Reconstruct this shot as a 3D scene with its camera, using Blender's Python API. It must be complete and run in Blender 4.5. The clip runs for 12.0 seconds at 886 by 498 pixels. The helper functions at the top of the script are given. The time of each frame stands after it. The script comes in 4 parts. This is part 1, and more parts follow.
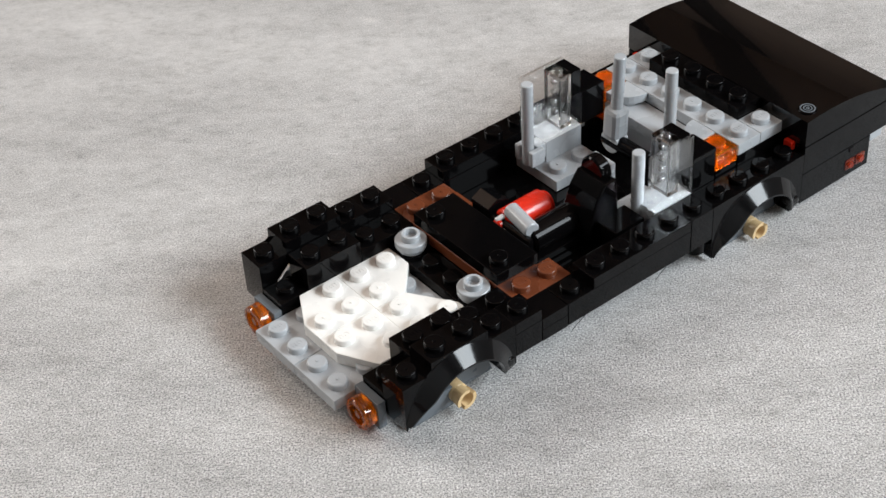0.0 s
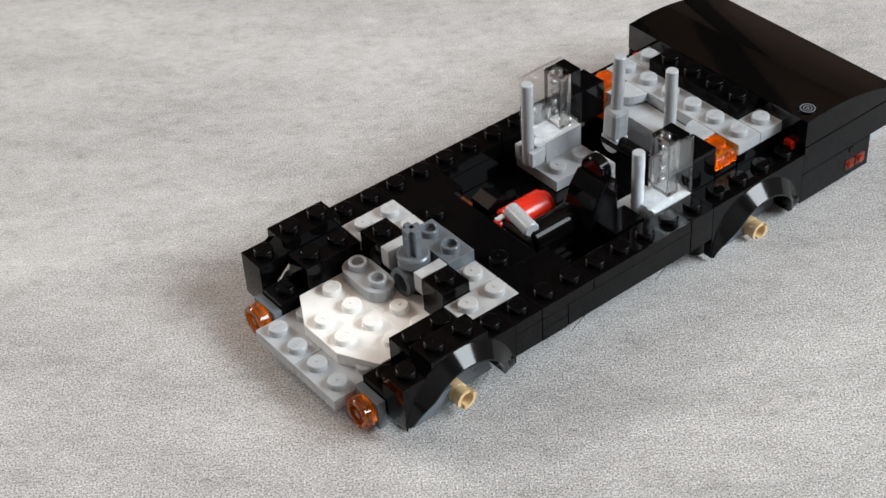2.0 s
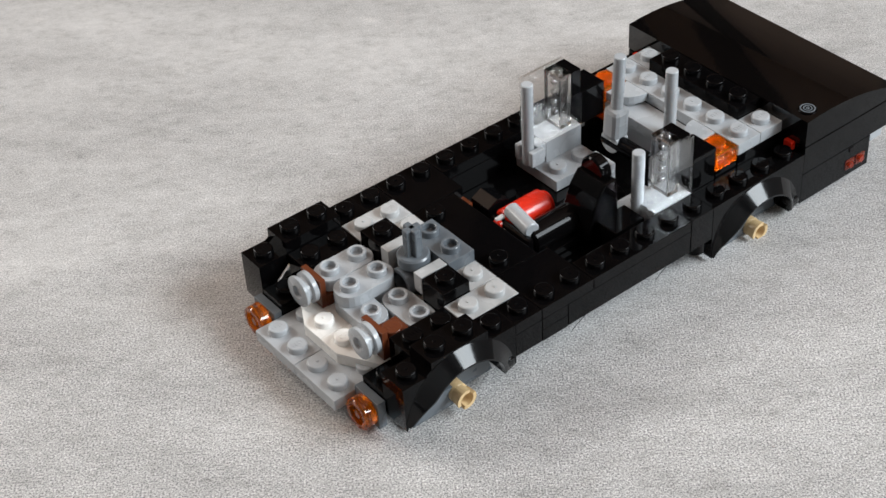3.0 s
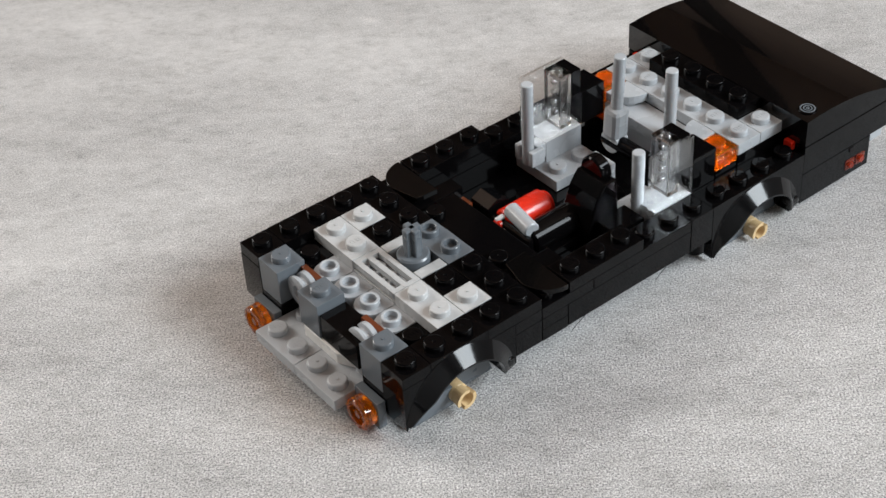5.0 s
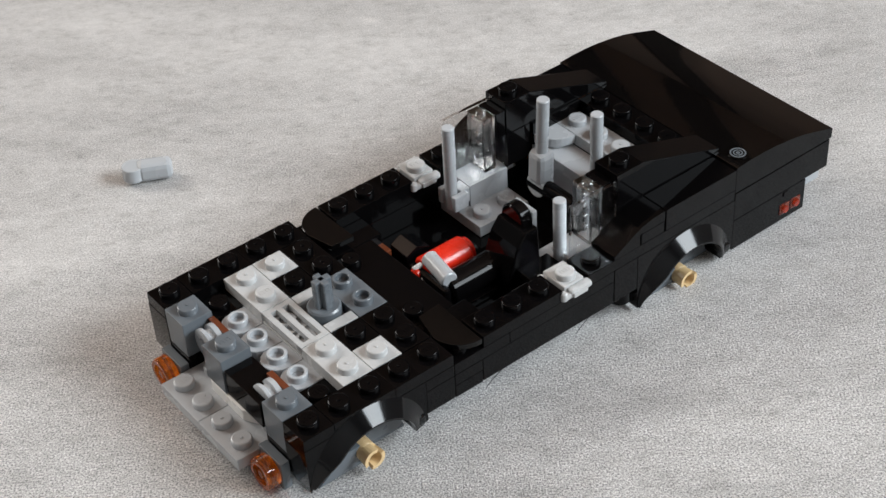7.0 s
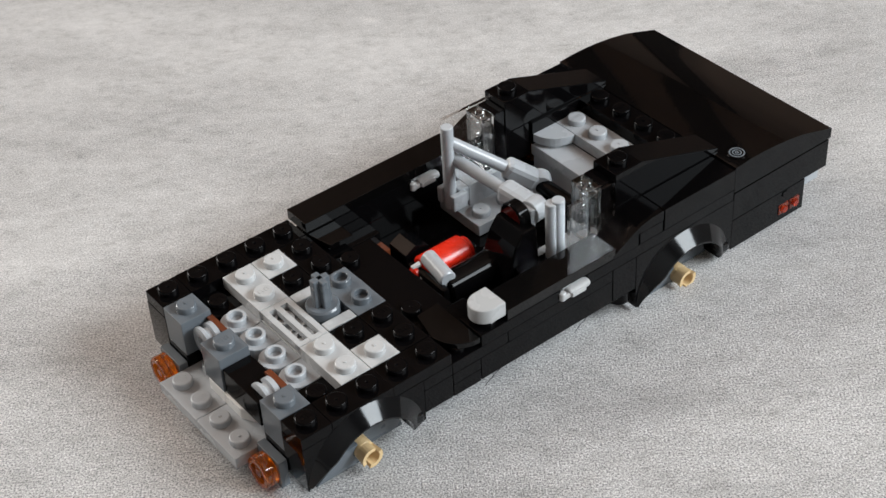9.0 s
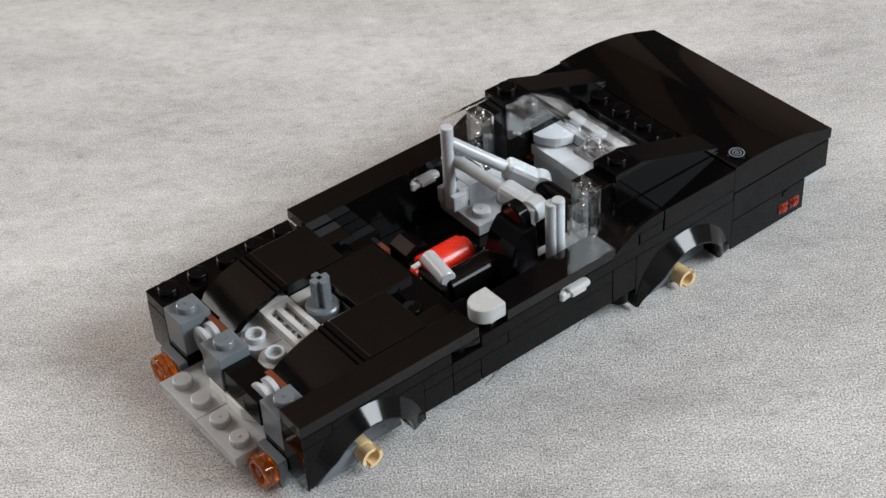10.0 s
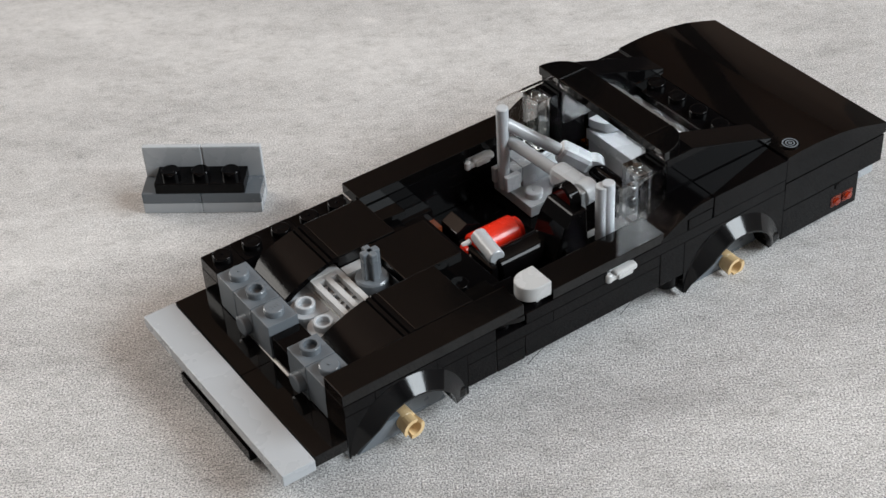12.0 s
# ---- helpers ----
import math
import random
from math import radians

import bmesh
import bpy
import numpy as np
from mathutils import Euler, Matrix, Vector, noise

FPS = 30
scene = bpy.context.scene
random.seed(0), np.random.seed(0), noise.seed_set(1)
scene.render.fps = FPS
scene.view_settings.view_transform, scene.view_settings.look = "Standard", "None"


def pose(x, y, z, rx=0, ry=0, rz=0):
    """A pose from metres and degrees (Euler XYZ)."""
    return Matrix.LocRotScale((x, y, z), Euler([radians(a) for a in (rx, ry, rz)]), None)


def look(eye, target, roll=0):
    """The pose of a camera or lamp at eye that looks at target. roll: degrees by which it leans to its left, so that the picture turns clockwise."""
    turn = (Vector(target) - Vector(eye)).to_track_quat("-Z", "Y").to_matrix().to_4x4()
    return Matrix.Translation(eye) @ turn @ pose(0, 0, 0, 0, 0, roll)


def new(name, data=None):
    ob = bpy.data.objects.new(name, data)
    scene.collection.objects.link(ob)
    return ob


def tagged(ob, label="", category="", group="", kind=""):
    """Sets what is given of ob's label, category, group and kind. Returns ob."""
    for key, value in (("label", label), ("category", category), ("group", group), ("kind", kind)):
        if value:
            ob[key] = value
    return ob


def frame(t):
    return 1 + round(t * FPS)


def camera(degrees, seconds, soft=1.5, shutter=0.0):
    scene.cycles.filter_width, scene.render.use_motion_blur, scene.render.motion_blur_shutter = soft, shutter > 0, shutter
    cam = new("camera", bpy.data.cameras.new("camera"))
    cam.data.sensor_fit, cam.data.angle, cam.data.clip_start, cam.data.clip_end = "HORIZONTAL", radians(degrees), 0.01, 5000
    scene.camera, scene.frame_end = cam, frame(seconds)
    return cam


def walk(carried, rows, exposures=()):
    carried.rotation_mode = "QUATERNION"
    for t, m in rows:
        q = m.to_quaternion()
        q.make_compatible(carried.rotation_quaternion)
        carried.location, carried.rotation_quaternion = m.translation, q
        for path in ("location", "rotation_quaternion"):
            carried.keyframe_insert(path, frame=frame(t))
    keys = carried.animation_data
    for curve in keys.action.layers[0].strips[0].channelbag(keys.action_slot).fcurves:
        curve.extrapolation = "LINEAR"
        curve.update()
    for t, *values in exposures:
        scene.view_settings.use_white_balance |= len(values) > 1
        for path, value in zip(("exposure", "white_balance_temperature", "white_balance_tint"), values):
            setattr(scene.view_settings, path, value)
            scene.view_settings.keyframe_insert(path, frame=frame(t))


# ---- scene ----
# A brick-built toy car on a stone-look table, filmed piece by piece by a fixed camera.
# Car grid: i runs along the car to its tail, j across it, L counts plate heights from the wing tops.
P, PL, BASE = 0.008, 0.0032, 6.3
EYE = Vector((0.0, -0.28, 0.2648))

cam = camera(30.155, 12.0, soft=1.5)
CAM = look(EYE, EYE + Vector((0.0, math.cos(radians(39.175)), -math.sin(radians(39.175)))), -3.706)
walk(cam, [(0.0, CAM), (12.0, CAM)])

# the car's stations on the table
CAR = [(0.0, -0.02634, 0.00444, 36.39), (5.5, -0.02634, 0.00444, 36.39), (5.6, -0.0357, -0.0032, 36.1),
       (5.7, -0.04711, -0.01198, 36.19), (7.2, -0.04711, -0.01198, 36.19), (8.8, -0.04752, -0.01145, 36.0),
       (10.4, -0.04752, -0.01145, 36.0), (10.5, -0.0477, -0.0116, 36.0), (11.0, -0.0477, -0.0116, 36.0),
       (11.1, -0.0432, -0.0078, 35.2), (11.2, -0.0370, -0.00175, 32.6), (12.0, -0.0370, -0.00175, 32.6)]


def station(row):
    return pose(row[1], row[2], 0.0, 0, 0, row[3])


# ---- light ----
world = bpy.data.worlds.new("world")
scene.world = world
world.use_nodes = True
sky = world.node_tree.nodes.new("ShaderNodeTexSky")
sky.sky_type, sky.sun_disc = "NISHITA", False
sky.sun_elevation, sky.sun_rotation = radians(35), radians(120)
world.node_tree.links.new(sky.outputs[0], world.node_tree.nodes["Background"].inputs[0])
world.node_tree.nodes["Background"].inputs[1].default_value = 0.1


def window_light(name, m, w, h, watts, colour):
    data = bpy.data.lights.new(name, "AREA")
    data.shape, data.size, data.size_y, data.energy, data.color = "RECTANGLE", w, h, watts, colour
    ob = new(name, data)
    ob.matrix_world = m
    return ob


window_light("window_light", look((-1.93, 1.3, 1.33), (0, 0.1, 0.2)), 1.5, 0.85, 50, (1.0, 0.97, 0.92))
window_light("window_light", look((1.93, -0.45, 1.3), (0, -0.2, 0.2)), 1.5, 0.85, 80, (0.86, 0.945, 1.0))
scene.view_settings.exposure = 0.0


# ---- materials ----
def nodes_of(name):
    mat = bpy.data.materials.new(name)
    mat.use_nodes = True
    nt = mat.node_tree
    return mat, nt, nt.nodes["Principled BSDF"]


def plastic(name, rgb, rough=0.16, scratch=0.05, gloss=0.5):
    mat, nt, bsdf = nodes_of(name)
    co = nt.nodes.new("ShaderNodeTexCoord")
    info = nt.nodes.new("ShaderNodeObjectInfo")
    fine = nt.nodes.new("ShaderNodeTexNoise")
    fine.inputs["Scale"].default_value, fine.inputs["Detail"].default_value = 900, 4
    broad = nt.nodes.new("ShaderNodeTexNoise")
    broad.inputs["Scale"].default_value, broad.inputs["Detail"].default_value = 140, 3
    nt.links.new(co.outputs["Object"], fine.inputs["Vector"])
    nt.links.new(co.outputs["Object"], broad.inputs["Vector"])
    ramp = nt.nodes.new("ShaderNodeMapRange")
    ramp.inputs["From Min"].default_value, ramp.inputs["From Max"].default_value = 0.3, 0.75
    ramp.inputs["To Min"].default_value, ramp.inputs["To Max"].default_value = rough, rough + scratch * 3
    nt.links.new(broad.outputs["Fac"], ramp.inputs["Value"])
    nt.links.new(ramp.outputs["Result"], bsdf.inputs["Roughness"])
    mix = nt.nodes.new("ShaderNodeHueSaturation")
    mix.inputs["Color"].default_value = (*rgb, 1)
    vary = nt.nodes.new("ShaderNodeMapRange")
    vary.inputs["To Min"].default_value, vary.inputs["To Max"].default_value = 0.93, 1.06
    nt.links.new(info.outputs["Random"], vary.inputs["Value"])
    nt.links.new(vary.outputs["Result"], mix.inputs["Value"])
    nt.links.new(mix.outputs["Color"], bsdf.inputs["Base Color"])
    bump = nt.nodes.new("ShaderNodeBump")
    bump.inputs["Strength"].default_value, bump.inputs["Distance"].default_value = 0.06, 0.00005
    nt.links.new(fine.outputs["Fac"], bump.inputs["Height"])
    nt.links.new(bump.outputs["Normal"], bsdf.inputs["Normal"])
    bsdf.inputs["IOR"].default_value = 1.47
    bsdf.inputs["Specular IOR Level"].default_value = gloss
    return mat


def clear(name, rgb, rough=0.03, through_=1.0, ior=1.5, coat=0.0):
    mat, nt, bsdf = nodes_of(name)
    bsdf.inputs["Base Color"].default_value = (*rgb, 1)
    bsdf.inputs["Transmission Weight"].default_value = through_
    bsdf.inputs["Roughness"].default_value, bsdf.inputs["IOR"].default_value = rough, ior
    bsdf.inputs["Coat Weight"].default_value, bsdf.inputs["Coat Roughness"].default_value = coat, 0.01
    bsdf.inputs["Coat IOR"].default_value = 1.6
    noise_ = nt.nodes.new("ShaderNodeTexNoise")
    noise_.inputs["Scale"].default_value = 500
    bump = nt.nodes.new("ShaderNodeBump")
    bump.inputs["Strength"].default_value, bump.inputs["Distance"].default_value = 0.02, 0.00005
    nt.links.new(noise_.outputs["Fac"], bump.inputs["Height"])
    nt.links.new(bump.outputs["Normal"], bsdf.inputs["Normal"])
    return mat


BLACK = plastic("black_plastic", (0.0022, 0.002, 0.0022), 0.045, 0.015, 0.12)
POLISHED = plastic("polished_black_plastic", (0.0024, 0.002, 0.002), 0.03, 0.01, 0.75)
TILE = plastic("smooth_black_plastic", (0.0022, 0.002, 0.002), 0.04, 0.015, 0.32)
SATIN = plastic("satin_black_plastic", (0.003, 0.003, 0.0034), 0.07, 0.02, 0.34)
LIGHT = plastic("light_grey_plastic", (0.40, 0.42, 0.44), 0.2)
PALE = plastic("pale_grey_plastic", (0.45, 0.455, 0.455), 0.2)
DARK = plastic("dark_grey_plastic", (0.115, 0.13, 0.145), 0.18)
WHITE = plastic("white_plastic", (0.86, 0.85, 0.82), 0.22)
BROWN = plastic("reddish_brown_plastic", (0.13, 0.035, 0.014), 0.16)
RED = plastic("red_plastic", (0.68, 0.024, 0.008), 0.2)
TAN = plastic("tan_plastic", (0.68, 0.49, 0.26), 0.22)
CHROME = plastic("silver_plastic", (0.6, 0.6, 0.6), 0.12)
CLEAR = clear("clear_plastic", (1.0, 1.0, 1.0), 0.0, 1.0, 1.05, 1.0)
PRISM = clear("clear_moulded_plastic", (1.0, 1.0, 1.0), 0.0, 1.0, 1.45, 1.0)
AMBER = clear("amber_plastic", (1.0, 0.34, 0.02), 0.03, 0.93)
LAMP = clear("deep_amber_plastic", (0.86, 0.2, 0.002), 0.03, 0.9)
REDGLASS = clear("clear_red_plastic", (0.75, 0.06, 0.008), 0.1, 0.85)


def table_material():
    mat, nt, bsdf = nodes_of("stone_look_laminate")
    co = nt.nodes.new("ShaderNodeTexCoord")
    stretch = nt.nodes.new("ShaderNodeMapping")
    stretch.inputs["Scale"].default_value = (0.5, 1.7, 1)
    stretch.inputs["Rotation"].default_value = (0, 0, radians(-6))
    nt.links.new(co.outputs["Object"], stretch.inputs["Vector"])

    def noise_node(scale, detail, rough, source):
        n = nt.nodes.new("ShaderNodeTexNoise")
        n.inputs["Scale"].default_value, n.inputs["Detail"].default_value, n.inputs["Roughness"].default_value = scale, detail, rough
        nt.links.new(source, n.inputs["Vector"])
        return n

    blotch = nt.nodes.new("ShaderNodeMapping")
    blotch.inputs["Scale"].default_value = (0.8, 1.35, 1)
    blotch.inputs["Rotation"].default_value = (0, 0, radians(-9))
    nt.links.new(co.outputs["Object"], blotch.inputs["Vector"])
    clouds = noise_node(22, 9, 0.68, stretch.outputs["Vector"])
    streaks = noise_node(80, 8, 0.75, blotch.outputs["Vector"])
    mottle = noise_node(330, 6, 0.75, blotch.outputs["Vector"])
    grain = noise_node(2200, 2, 0.6, co.outputs["Object"])

    def ramp(source, stops):
        r = nt.nodes.new("ShaderNodeValToRGB")
        el = r.color_ramp.elements
        el[0].position, el[0].color = stops[0][0], (*stops[0][1], 1)
        el[1].position, el[1].color = stops[-1][0], (*stops[-1][1], 1)
        for pos, c in stops[1:-1]:
            e = el.new(pos)
            e.color = (*c, 1)
        nt.links.new(source, r.inputs["Fac"])
        return r

    base = ramp(clouds.outputs["Fac"], [(0.27, (0.33, 0.323, 0.317)), (0.40, (0.435, 0.428, 0.421)), (0.56, (0.50, 0.492, 0.484)), (0.72, (0.54, 0.531, 0.522))])
    marks = ramp(streaks.outputs["Fac"], [(0.28, (0.76, 0.755, 0.75)), (0.38, (0.93, 0.93, 0.925)), (0.47, (1, 1, 1)), (0.6, (1.03, 1.03, 1.03)), (0.72, (1.18, 1.17, 1.16))])
    scuffs = ramp(mottle.outputs["Fac"], [(0.28, (0.62, 0.615, 0.61)), (0.42, (0.92, 0.92, 0.915)), (0.55, (1.04, 1.04, 1.04)), (0.72, (1.16, 1.16, 1.155))])
    specks = ramp(grain.outputs["Fac"], [(0.35, (0.26, 0.26, 0.28)), (0.45, (0.8, 0.8, 0.81)), (0.54, (1.08, 1.08, 1.08)), (0.64, (1.6, 1.6, 1.61))])

    def times(a, b, fac):
        m = nt.nodes.new("ShaderNodeMix")
        m.data_type, m.blend_type = "RGBA", "MULTIPLY"
        m.inputs[0].default_value = fac
        nt.links.new(a, m.inputs[6])
        nt.links.new(b, m.inputs[7])
        return m.outputs[2]

    speckled = times(times(times(base.outputs[0], marks.outputs[0], 1.0), scuffs.outputs[0], 0.9), specks.outputs[0], 0.62)
    # the laminate's speckle fades with distance from the camera, in place of lens blur
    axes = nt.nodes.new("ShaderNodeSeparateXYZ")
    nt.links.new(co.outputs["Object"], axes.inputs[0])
    farness = nt.nodes.new("ShaderNodeMath")
    farness.operation = "MULTIPLY_ADD"
    farness.inputs[1].default_value = -0.22
    nt.links.new(axes.outputs["X"], farness.inputs[0])
    nt.links.new(axes.outputs["Y"], farness.inputs[2])
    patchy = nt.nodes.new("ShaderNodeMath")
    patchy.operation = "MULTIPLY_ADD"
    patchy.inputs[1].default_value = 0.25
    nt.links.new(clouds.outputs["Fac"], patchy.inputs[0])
    nt.links.new(farness.outputs[0], patchy.inputs[2])
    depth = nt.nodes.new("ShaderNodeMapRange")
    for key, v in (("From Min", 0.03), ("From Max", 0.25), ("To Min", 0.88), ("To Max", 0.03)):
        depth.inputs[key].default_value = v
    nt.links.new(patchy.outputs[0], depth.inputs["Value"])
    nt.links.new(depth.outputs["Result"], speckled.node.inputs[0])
    nt.links.new(speckled, bsdf.inputs["Base Color"])
    bump = nt.nodes.new("ShaderNodeBump")
    bump.inputs["Distance"].default_value = 0.0003
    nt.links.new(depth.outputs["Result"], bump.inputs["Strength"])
    nt.links.new(grain.outputs["Fac"], bump.inputs["Height"])
    nt.links.new(bump.outputs["Normal"], bsdf.inputs["Normal"])
    bsdf.inputs["Roughness"].default_value = 0.33
    return mat


def paint(name, rgb, scale=6.0):
    mat, nt, bsdf = nodes_of(name)
    n = nt.nodes.new("ShaderNodeTexNoise")
    n.inputs["Scale"].default_value, n.inputs["Detail"].default_value = scale, 6
    r = nt.nodes.new("ShaderNodeValToRGB")
    r.color_ramp.elements[0].color = (*[c * 0.88 for c in rgb], 1)
    r.color_ramp.elements[1].color = (*[min(1, c * 1.06) for c in rgb], 1)
    nt.links.new(n.outputs["Fac"], r.inputs["Fac"])
    nt.links.new(r.outputs["Color"], bsdf.inputs["Base Color"])
    bsdf.inputs["Roughness"].default_value = 0.7
    return mat


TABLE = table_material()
WALL = paint("wall_paint", (0.27, 0.265, 0.26))
CEILING = paint("ceiling_boards", (0.66, 0.47, 0.37))
NORTH = paint("warm_wall_paint", (0.42, 0.31, 0.25))
FLOOR = paint("floor_boards", (0.16, 0.11, 0.07), 12)
BEAM = paint("dark_stained_beam", (0.03, 0.024, 0.02), 15)


# ---- mesh helpers ----
def at(i, j, L):
    return Vector((i * P, (3.5 - j) * P, (L + BASE) * PL))


def add_box(bm, lo, hi, bevel=0.0):
    vs = [bm.verts.new((x, y, z)) for z in (lo[2], hi[2]) for y in (lo[1], hi[1]) for x in (lo[0], hi[0])]
    faces = [bm.faces.new([vs[k] for k in q]) for q in ((0, 2, 3, 1), (4, 5, 7, 6), (0, 1, 5, 4), (2, 6, 7, 3), (0, 4, 6, 2), (1, 3, 7, 5))]
    if bevel:
        edges = {e for f in faces for e in f.edges}
        bmesh.ops.bevel(bm, geom=list(edges), offset=bevel, segments=2, profile=0.5, affect="EDGES", clamp_overlap=True)


GAP = 0.00008


def grid_box(bm, i0, i1, j0, j1, L0, L1, bevel=0.00015):
    """A bevelled block between grid edges, a hair smaller than its cells."""
    a, b = at(i0, j1, L0), at(i1, j0, L1)
    add_box(bm, (a.x + GAP, a.y + GAP, a.z + GAP / 2), (b.x - GAP, b.y - GAP, b.z), bevel)


def add_lathe(bm, rings, m, n=20, cap0=True, cap1=True):
    """A turned body: rings of (radius, height) about z, moved by m."""
    loops, n = [], 4 * round(n / 4)
    for r, h in rings:
        loops.append([bm.verts.new(m @ Vector((r * math.cos(2 * math.pi * k / n), r * math.sin(2 * math.pi * k / n), h))) for k in range(n)])
    for a, b in zip(loops, loops[1:]):
        for k in range(n):
            f = bm.faces.new((a[k], a[(k + 1) % n], b[(k + 1) % n], b[k]))
            f.smooth = True
    if cap0:
        bm.faces.new(loops[0][::-1])
    if cap1:
        bm.faces.new(loops[-1])


def axis_matrix(a, b):
    d = b - a
    return Matrix.Translation(a) @ d.to_track_quat("Z", "Y").to_matrix().to_4x4()


def add_rod(bm, a, b, r, n=16, edge=0.0002):
    h = (b - a).length
    add_lathe(bm, [(r - edge, 0), (r, edge), (r, h - edge), (r - edge, h)], axis_matrix(a, b), n)


def add_tube(bm, a, b, r, r_in, n=18):
    h = (b - a).length
    e = 0.00015
    add_lathe(bm, [(r - e, 0), (r, e), (r, h - e), (r - e, h), (r_in + e, h), (r_in, h - e), (r_in, 0.0002)], axis_matrix(a, b), n, True, True)


STUD_R, STUD_H = 0.0024, 0.0017
marks = random.Random(4)


def add_stud(bm, i, j, L, hollow=False):
    m = Matrix.Translation(at(i, j, L) - Vector((0, 0, 0.0001)))
    if hollow:
        add_lathe(bm, [(STUD_R, 0), (STUD_R, 0.0016), (STUD_R - 0.00015, 0.0018), (0.00172, 0.0018), (0.0016, 0.0017), (0.0016, 0.0002)], m, 22, False, True)
    else:
        h = STUD_H
        add_lathe(bm, [(STUD_R, 0), (STUD_R, h - 0.00035), (STUD_R - 0.00008, h - 0.00015), (STUD_R - 0.0002, h - 0.00004), (STUD_R - 0.0004, h)], m, 24, False, True)
        if marks.random() < 0.4:
            add_lathe(bm, [(0.0004, h), (0.00032, h + 0.0002)], m, 10, False, True)
        else:                      # the moulded mark, as short plain strokes
            for k in range(4):
                x = -0.0012 + 0.0008 * k
                add_box(bm, m @ Vector((x - 0.00014, -0.0006, h - 0.0001)), m @ Vector((x + 0.00014, 0.0006, h + 0.00008)))
                if k % 2:
                    add_box(bm, m @ Vector((x - 0.0005, 0.0004, h - 0.0001)), m @ Vector((x, 0.00064, h + 0.00007)))


def add_prism(bm, profile, j0, j1, bevel=0.00015, curved=False):
    """A closed outline of (i, L) points, extruded across the car from j0 to j1."""
    a = [bm.verts.new(at(i, j0, L) + Vector((0, -GAP, 0))) for i, L in profile]
    b = [bm.verts.new(at(i, j1, L) + Vector((0, GAP, 0))) for i, L in profile]
    n = len(profile)
    faces = [bm.faces.new(a), bm.faces.new(b[::-1])]
    for k in range(n):
        faces.append(bm.faces.new((a[k], b[k], b[(k + 1) % n], a[(k + 1) % n])))
    bmesh.ops.recalc_face_normals(bm, faces=faces)
    for f in faces[2:]:
        f.smooth = curved
    if bevel and not curved:
        edges = [e for e in {e for f in faces for e in f.edges} if e.calc_face_angle(0) > radians(25)]
        bmesh.ops.bevel(bm, geom=edges, offset=bevel, segments=2, profile=0.5, affect="EDGES", clamp_overlap=True)


def add_slab(bm, outline, L0, L1, bevel=0.00015):
    """A closed outline of (i, j) points seen from above, between two levels."""
    a = [bm.verts.new(at(i, j, L0)) for i, j in outline]
    b = [bm.verts.new(at(i, j, L1)) for i, j in outline]
    n = len(outline)
    faces = [bm.faces.new(a), bm.faces.new(b[::-1])]
    for k in range(n):
        faces.append(bm.faces.new((a[k], b[k], b[(k + 1) % n], a[(k + 1) % n])))
    bmesh.ops.recalc_face_normals(bm, faces=faces)
    if bevel:
        edges = [e for e in {e for f in faces for e in f.edges} if e.calc_face_angle(0) > radians(25)]
        bmesh.ops.bevel(bm, geom=edges, offset=bevel, segments=2, profile=0.5, affect="EDGES", clamp_overlap=True)


def shade(bm):
    bm.normal_update()
    for e in bm.edges:
        e.smooth = e.calc_face_angle(0) < radians(32)


def part(name, bm, material, parent=None, label=""):
    """One mesh object whose origin is the middle of its underside."""
    shade(bm)
    xs, ys, zs = zip(*[v.co for v in bm.verts])
    o = Vector(((min(xs) + max(xs)) / 2, (min(ys) + max(ys)) / 2, min(zs)))
    bmesh.ops.translate(bm, vec=-o, verts=bm.verts)
    me = bpy.data.meshes.new(name)
    bm.to_mesh(me)
    bm.free()
    me.materials.append(material)
    ob = new(name, me)
    ob.location = o
    if parent:
        ob.parent = parent
        if parent.type == "MESH":
            ob.location = o - parent.location
    return tagged(ob, label=label)


# ---- the room ----
def room_box(name, lo, hi, mat):
    bm = bmesh.new()
    add_box(bm, lo, hi)
    return tagged(part(name, bm, mat), kind="structure")


